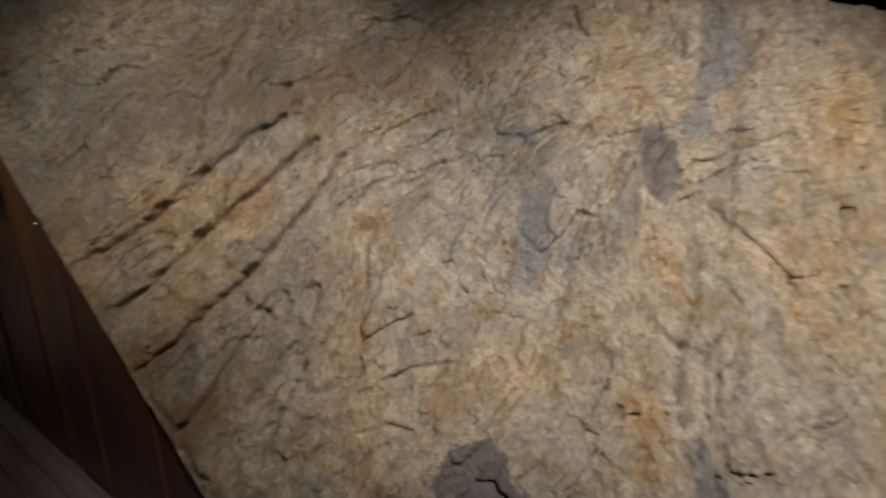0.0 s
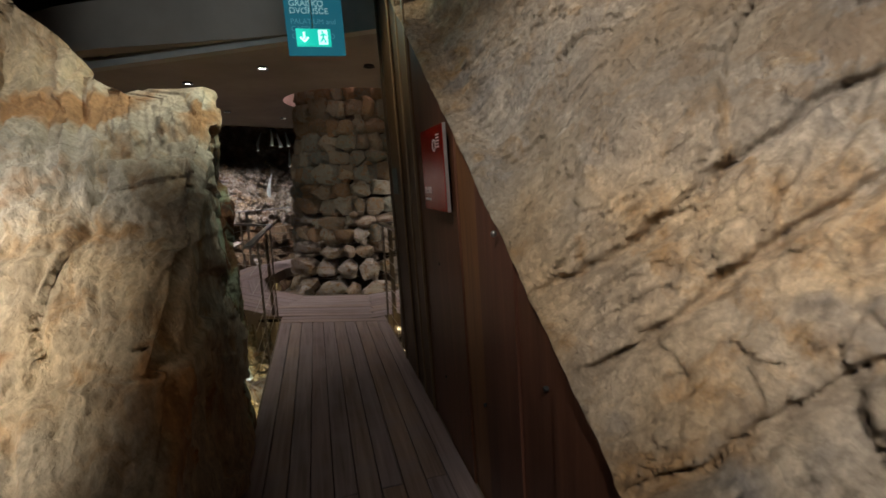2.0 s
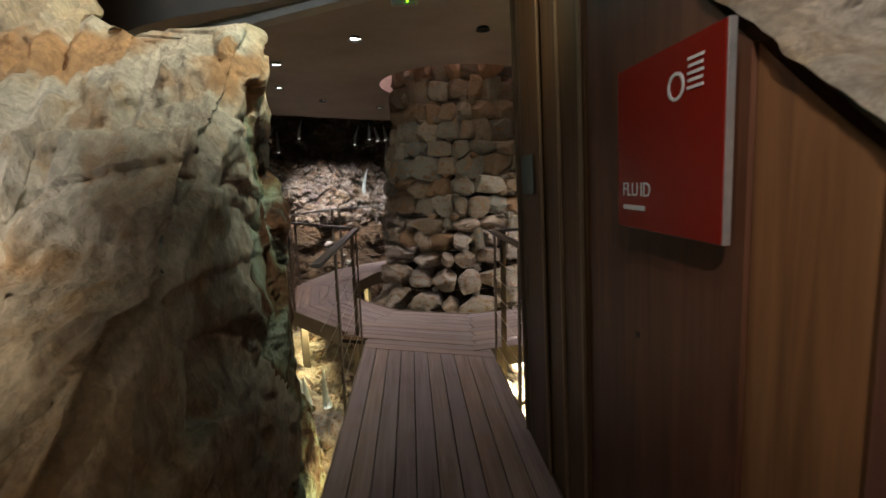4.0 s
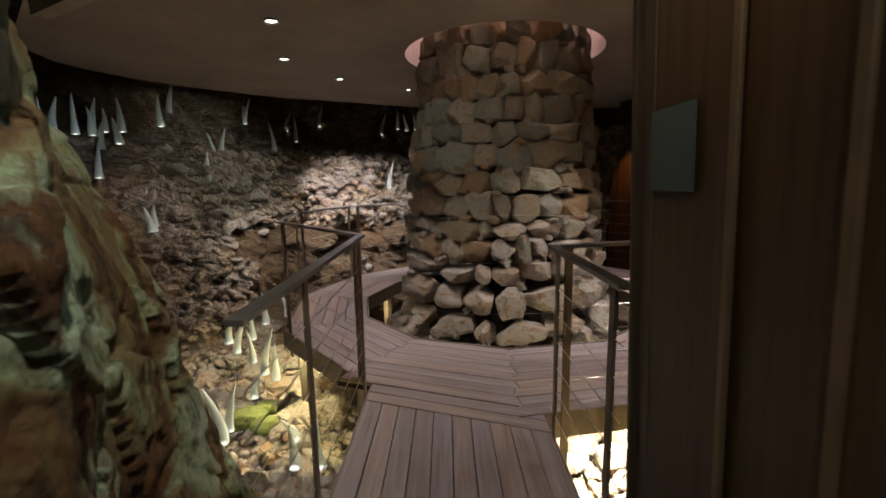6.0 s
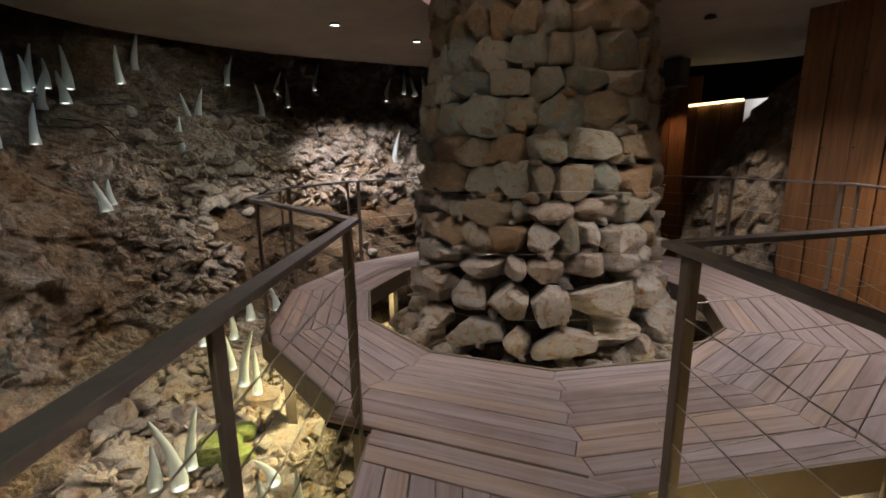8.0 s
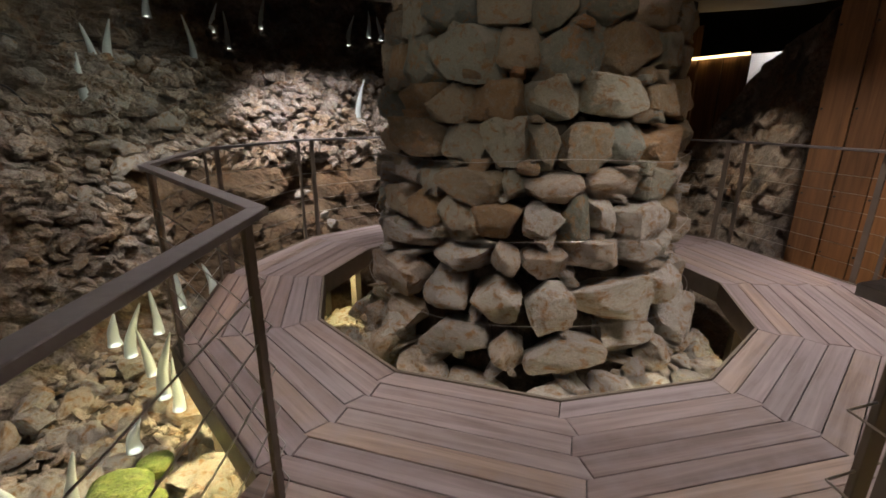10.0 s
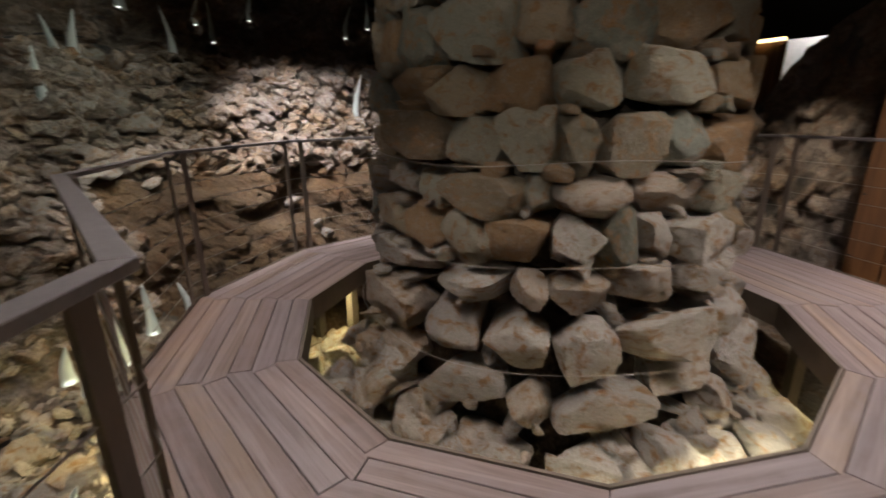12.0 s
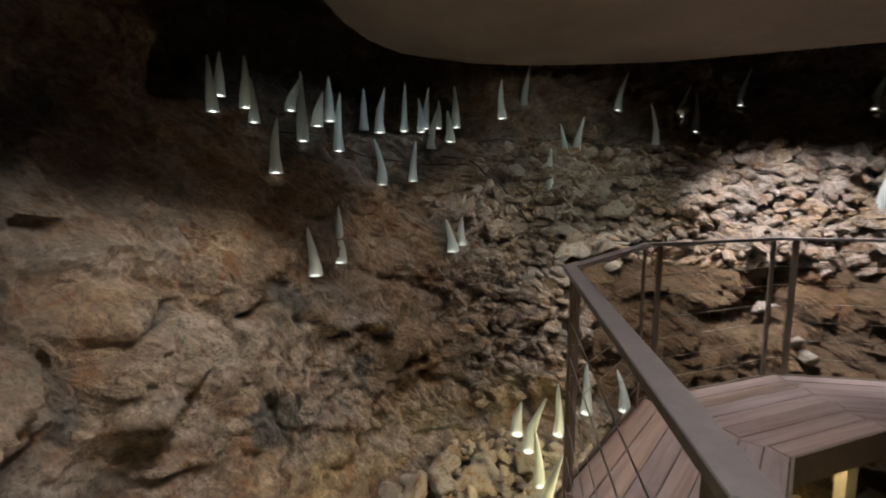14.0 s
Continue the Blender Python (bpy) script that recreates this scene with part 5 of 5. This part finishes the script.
def exit_sign():
    sign = thing("hanging_sign", "teal hanging direction sign with pale lettering, lit from in front", "sign")
    m = facing(5.9, 0.86, 2.56)
    bm = bmesh.new()
    box_into(bm, (0.42, 0.86, 0.02), m @ Matrix.Translation((0, 0.43, 0)), 0.002)
    part("panel", bm, M_TEAL, sign)
    for i, (txt, mt) in enumerate((("PALACIJ in", M_TEXT), ("GRAJSKO", M_TEXT), ("DVORIŠČE", M_TEXT), ("PALATIUM and", M_TEXT_DIM), ("CASTLE", M_TEXT_DIM), ("COURTYARD", M_TEXT_DIM))):
        letters(txt, 0.060 if i < 3 else 0.052, (-0.175, 0.40 - 0.052 * i - (0.02 if i > 2 else 0), 0.011), m, mt, sign)
    for x in (-0.15, 0.15):
        bm = bmesh.new()
        p = m @ Vector((x, 0.86, 0))
        tube_into(bm, p, p + Vector((0, 0, 0.86)), 0.004, 6)
        part("hanger", bm, M_CABLE, sign)
    turned(sign)
    box = thing("exit_sign", "small glowing green emergency exit sign before the teal panel", "exit sign")
    m2 = facing(5.55, 0.83, 2.53)
    bm = bmesh.new()
    box_into(bm, (0.23, 0.11, 0.03), m2 @ Matrix.Translation((0, 0.055, 0)), 0.002)
    part("light_box", bm, M_PICTO, box)
    # arrow and running figure as plain shapes
    bm = bmesh.new()
    box_into(bm, (0.014, 0.045, 0.002), m2 @ Matrix.Translation((-0.062, 0.066, 0.0165)))
    for sgn in (-1, 1):
        box_into(bm, (0.040, 0.013, 0.002), m2 @ Matrix.Translation((-0.062 + sgn * 0.013, 0.040, 0.0165)) @ Matrix.Rotation(radians(45 * sgn), 4, "Z"))
    part("arrow", bm, M_PICTO_W, box)
    bm = bmesh.new()
    box_into(bm, (0.062, 0.095, 0.002), m2 @ Matrix.Translation((0.062, 0.055, 0.0155)))
    part("door_mark", bm, M_PICTO_W, box)
    bm = bmesh.new()
    for x, y, w_, h_, rot in ((0.064, 0.062, 0.013, 0.036, 20), (0.072, 0.035, 0.010, 0.034, -30), (0.052, 0.036, 0.010, 0.032, 40), (0.074, 0.072, 0.008, 0.026, -60), (0.054, 0.070, 0.008, 0.024, 60), (0.060, 0.088, 0.013, 0.013, 0)):
        box_into(bm, (w_, h_, 0.002), m2 @ Matrix.Translation((x, y, 0.0175)) @ Matrix.Rotation(radians(-rot), 4, "Z"))
    part("figure_mark", bm, M_PICTO, box)
    bm = bmesh.new()
    p = m2 @ Vector((0, 0.11, 0))
    tube_into(bm, p, p + Vector((0, 0, 1.6)), 0.004, 6)
    part("hanger", bm, M_CABLE, box)
    turned(box)


exit_sign()


def red_sign():
    """Red plate on thin sides, fixed to the cladding."""
    sign = thing("wall_sign", "glossy dark red wall sign with metal edge and white lettering", "sign")
    s0, s1, z0, z1 = 4.20, 4.62, 1.42, 1.83
    right = -U
    m = Matrix(((right.x, 0, -N.x, 0), (right.y, 0, -N.y, 0), (0, 1, 0, 0), (0, 0, 0, 1)))
    m = Matrix.Translation(sn((s0 + s1) / 2, WALL_N - 0.030, (z0 + z1) / 2)) @ m
    w, h = s1 - s0, z1 - z0
    bm = bmesh.new()
    box_into(bm, (w, h, 0.016), m @ Matrix.Translation((0, 0, 0.017)), 0.001)
    part("box", bm, M_ALU, sign, "thin grey metal edge")
    bm = bmesh.new()
    box_into(bm, (w - 0.004, h - 0.004, 0.004), m @ Matrix.Translation((0, 0, 0.0275)), 0.0005)
    part("face", bm, M_RED, sign)
    letters("FLU", 0.050, (-w / 2 + 0.03, -h / 2 + 0.085, 0.0305), m, M_WHITE, sign)
    letters("ID", 0.050, (-w / 2 + 0.122, -h / 2 + 0.085, 0.0305), m, M_WHITE, sign)
    bm = bmesh.new()
    box_into(bm, (0.11, 0.012, 0.002), m @ Matrix.Translation((-w / 2 + 0.09, -h / 2 + 0.055, 0.0305)))
    part("small_print", bm, M_WHITE, sign)
    bm = bmesh.new()
    n, cx, cy = 20, 0.06, 0.115
    for k in range(n):
        a = 2 * math.pi * k / n
        box_into(bm, (0.007, 0.0095, 0.002), m @ Matrix.Translation((cx + 0.026 * math.cos(a), cy + 0.026 * math.sin(a), 0.0305)) @ Matrix.Rotation(a, 4, "Z"))
    for i in range(5):
        box_into(bm, (0.05 - 0.006 * (i % 2), 0.006, 0.002), m @ Matrix.Translation((cx + 0.065, cy + 0.045 - i * 0.014, 0.0305)))
    part("emblem", bm, M_WHITE, sign)
    return sign


turned(red_sign())
_bm = bmesh.new()
bmesh.ops.create_uvsphere(_bm, u_segments=14, v_segments=10, radius=0.013)
_knob = smooth(part("anchor_bolt", _bm, M_CABLE))
_knob.location = sn(3.70, WALL_N - 0.035, 1.37)
turned(tagged(_knob, "small shiny metal bolt head at the edge of the rock", "bolt"))
turned(box_thing("notice_card", (0.20, 0.006, 0.20), Matrix.Translation(sn(5.735, WALL_N - 0.022, 1.575)) @ _m, M_GREY, "plain pale blue-grey card fixed to the post", "notice", 0))

# emergency lamp with a green pilot light under the ceiling
_lamp = thing("emergency_lamp", "small pale emergency lamp with a green pilot light on the ceiling", "lamp")
_bm = bmesh.new()
box_into(_bm, (0.20, 0.10, 0.05), facing(6.9, 0.78, 2.90), 0.01)
part("housing", _bm, M_BEAM, _lamp)
_bm = bmesh.new()
bmesh.ops.create_uvsphere(_bm, u_segments=10, v_segments=8, radius=0.010, matrix=facing(6.84, 0.80, 2.86))
part("pilot_light", _bm, M_GREEN, _lamp)
turned(_lamp)


# ---- glass horns on the cave wall ----
def horn_mesh(seed, bend):
    r = random.Random(seed)
    rings, sides = 14, 14
    bm = bmesh.new()
    prev = None
    for i in range(rings + 1):
        q = i / rings
        rad_ = (0.10 + 0.90 * (1 - q) ** 0.75) * 0.5 * (1 + 0.06 * math.sin(q * 9 + seed))
        cx = bend * q * q + 0.06 * math.sin(q * 5 + seed)
        ring = [bm.verts.new((cx + rad_ * math.cos(2 * math.pi * k / sides), rad_ * math.sin(2 * math.pi * k / sides), q)) for k in range(sides)]
        if prev:
            for k in range(sides):
                bm.faces.new((prev[k], prev[(k + 1) % sides], ring[(k + 1) % sides], ring[k]))
        else:
            bm.faces.new(ring[::-1])
        prev = ring
    bm.faces.new(prev)
    me = bpy.data.meshes.new("horn")
    bm.to_mesh(me)
    bm.free()
    me.materials.append(M_GLASS)
    for p in me.polygons:
        p.use_smooth = True
    return me


HORNS = [horn_mesh(i, (-0.9, -0.4, 0.2, 0.7, 1.1, -0.1)[i]) for i in range(6)]
_bm = bmesh.new()
bmesh.ops.create_uvsphere(_bm, u_segments=12, v_segments=8, radius=0.5)
TIP = bpy.data.meshes.new("led")
_bm.to_mesh(TIP)
_bm.free()
TIP.materials.append(M_TIP)


def horn(place, length, lit=True, lean=0.0, wide=0.062):
    ob = thing("glass_horn", "milky glass horn with a glowing foot on the rock" if lit else "unlit milky glass horn on the rock", "glass sculpture", "glass horns in the cave", place)
    ob.rotation_euler = (radians(rng.uniform(-3, 3)), radians(lean * 0.5), rng.uniform(-0.6, 0.6) + radians(60))
    g = new("glass", rng.choice(HORNS))
    g.parent = ob
    g.scale = (wide, wide, length)
    if lit:
        t = new("lamp", TIP)
        t.parent = ob
        t.location = (0, 0, 0.004)
        t.scale = (wide * 0.5, wide * 0.5, 0.014)


# direction from C, height and length of each, by part of the cave
HORNS_HIGH = [(258.0, 2.01, 0.38), (257.0, 2.12, 0.28), (254.8, 2.10, 0.38), (253.6, 2.0, 0.34), (250.7, 2.12, 0.27), (250.4, 1.88, 0.55), (248.8, 2.0, 0.26), (247.0, 2.07, 0.36), (246.2, 1.82, 0.5), (255.2, 1.6, 0.39),
              (241.6, 2.04, 0.38), (239.3, 2.05, 0.42), (236.1, 2.1, 0.48), (234.3, 2.1, 0.34), (232.9, 2.14, 0.4), (231.5, 2.16, 0.3), (232.4, 1.93, 0.42), (229.3, 2.18, 0.44), (230.4, 2.01, 0.34), (223.2, 2.3, 0.42)]
HORNS_WALL = [(215.9, 2.58, 0.45), (240.7, 1.54, 0.43), (237.5, 1.58, 0.38), (236.7, 0.91, 0.30), (234.2, 1.0, 0.27), (256.7, 0.91, 0.32), (251.6, 0.93, 0.42), (213.5, 1.88, 0.45), (211.2, 1.96, 0.42), (218.0, 1.51, 0.46),
              (204.1, 2.48, 0.44), (201.8, 2.55, 0.44), (199.4, 2.04, 0.55), (194.1, 2.46, 0.36), (191.5, 2.3, 0.48), (185.7, 2.6, 0.44), (169.2, 2.5, 0.46), (165.7, 2.6, 0.42), (163.4, 2.56, 0.36), (160.7, 2.6, 0.36), (161.1, 2.06, 0.46), (158.8, 1.98, 0.35), (172.3, 1.34, 0.55)]
HORNS_PIT = [(237.0, 3.45, -0.50, 0.30), (235.4, 3.40, -0.66, 0.48), (230.0, 3.35, -0.60, 0.45), (224.0, 3.35, -0.50, 0.46), (219.5, 3.15, -0.45, 0.34), (221.4, 3.05, -0.60, 0.24), (240.0, 3.1, -0.70, 0.42), (246.0, 2.9, -0.72, 0.55),
             (268.8, 3.28, -0.80, 0.55), (268.2, 3.42, -0.78, 0.34), (265.6, 3.2, -0.80, 0.50), (257.6, 2.95, -0.72, 0.25), (275.6, 2.75, -0.80, 0.24), (250.1, 2.75, -0.72, 0.42), (286.3, 2.80, -0.80, 0.42), (283.5, 2.95, -0.78, 0.36), (203, 2.85, -0.35, 0.24), (200.5, 2.84, -0.33, 0.20)]
for _d, _z, _l in HORNS_HIGH + HORNS_WALL:
    _r, _zz = cave_surface(_d, min(_z, 1.93) if 221 < _d < 262 else _z)
    _zz += _z - 1.93 if 221 < _d < 262 and _z > 1.93 else 0
    horn(polar(_r - 0.045, _d, _zz), _l, rng.random() < 0.8, rng.uniform(-8, 8), rng.uniform(0.080, 0.110))
for _d, _r, _z, _l in HORNS_PIT:
    horn(polar(_r, _d, _z), _l, True, rng.uniform(-14, 14), rng.uniform(0.085, 0.12))


def loose_cable(name, pts, r, label):
    """A cable that hangs from point to point."""
    cu = bpy.data.curves.new(name, "CURVE")
    cu.dimensions, cu.bevel_depth, cu.bevel_resolution = "3D", r, 2
    sp = cu.splines.new("NURBS")
    sp.points.add(len(pts) - 1)
    for q, p in zip(sp.points, pts):
        q.co = (*p, 1)
    sp.use_endpoint_u, sp.order_u = True, 3
    tmp = bpy.data.objects.new("tmp", cu)
    scene.collection.objects.link(tmp)
    me = bpy.data.meshes.new_from_object(tmp.evaluated_get(bpy.context.evaluated_depsgraph_get()))
    bpy.data.objects.remove(tmp)
    me.materials.clear()
    me.materials.append(M_PLUG if "black" in label else M_CABLE)
    return tagged(new(name, me), label, "cable")


def wall_cable(d0, d1, z0, z1, sag):
    pts = []
    for k in range(9):
        q = k / 8
        d = d0 + (d1 - d0) * q
        z = z0 + (z1 - z0) * q - sag * math.sin(q * math.pi) + 0.03 * math.sin(q * 11)
        r, zz = cave_surface(d, z)
        pts.append(polar(r - 0.04, d, zz))
    loose_cable("lamp_cable", pts, 0.008, "thin black lamp cable slung along the cave wall")


wall_cable(252, 226, 1.95, 1.75, 0.05)
wall_cable(226, 206, 2.05, 2.2, 0.04)
wall_cable(232, 222, 1.85, 1.2, -0.15)
for _z, _off in ((1.13, 0.07), (0.67, 0.08), (0.17, 0.10)):
    loose_cable("pillar_wire", [polar(prad(_z) + _off, k * 12 + 5, _z + 0.02 * math.sin(k)) for k in range(31)], 0.0018, "thin steel wire strung round the stone pillar")
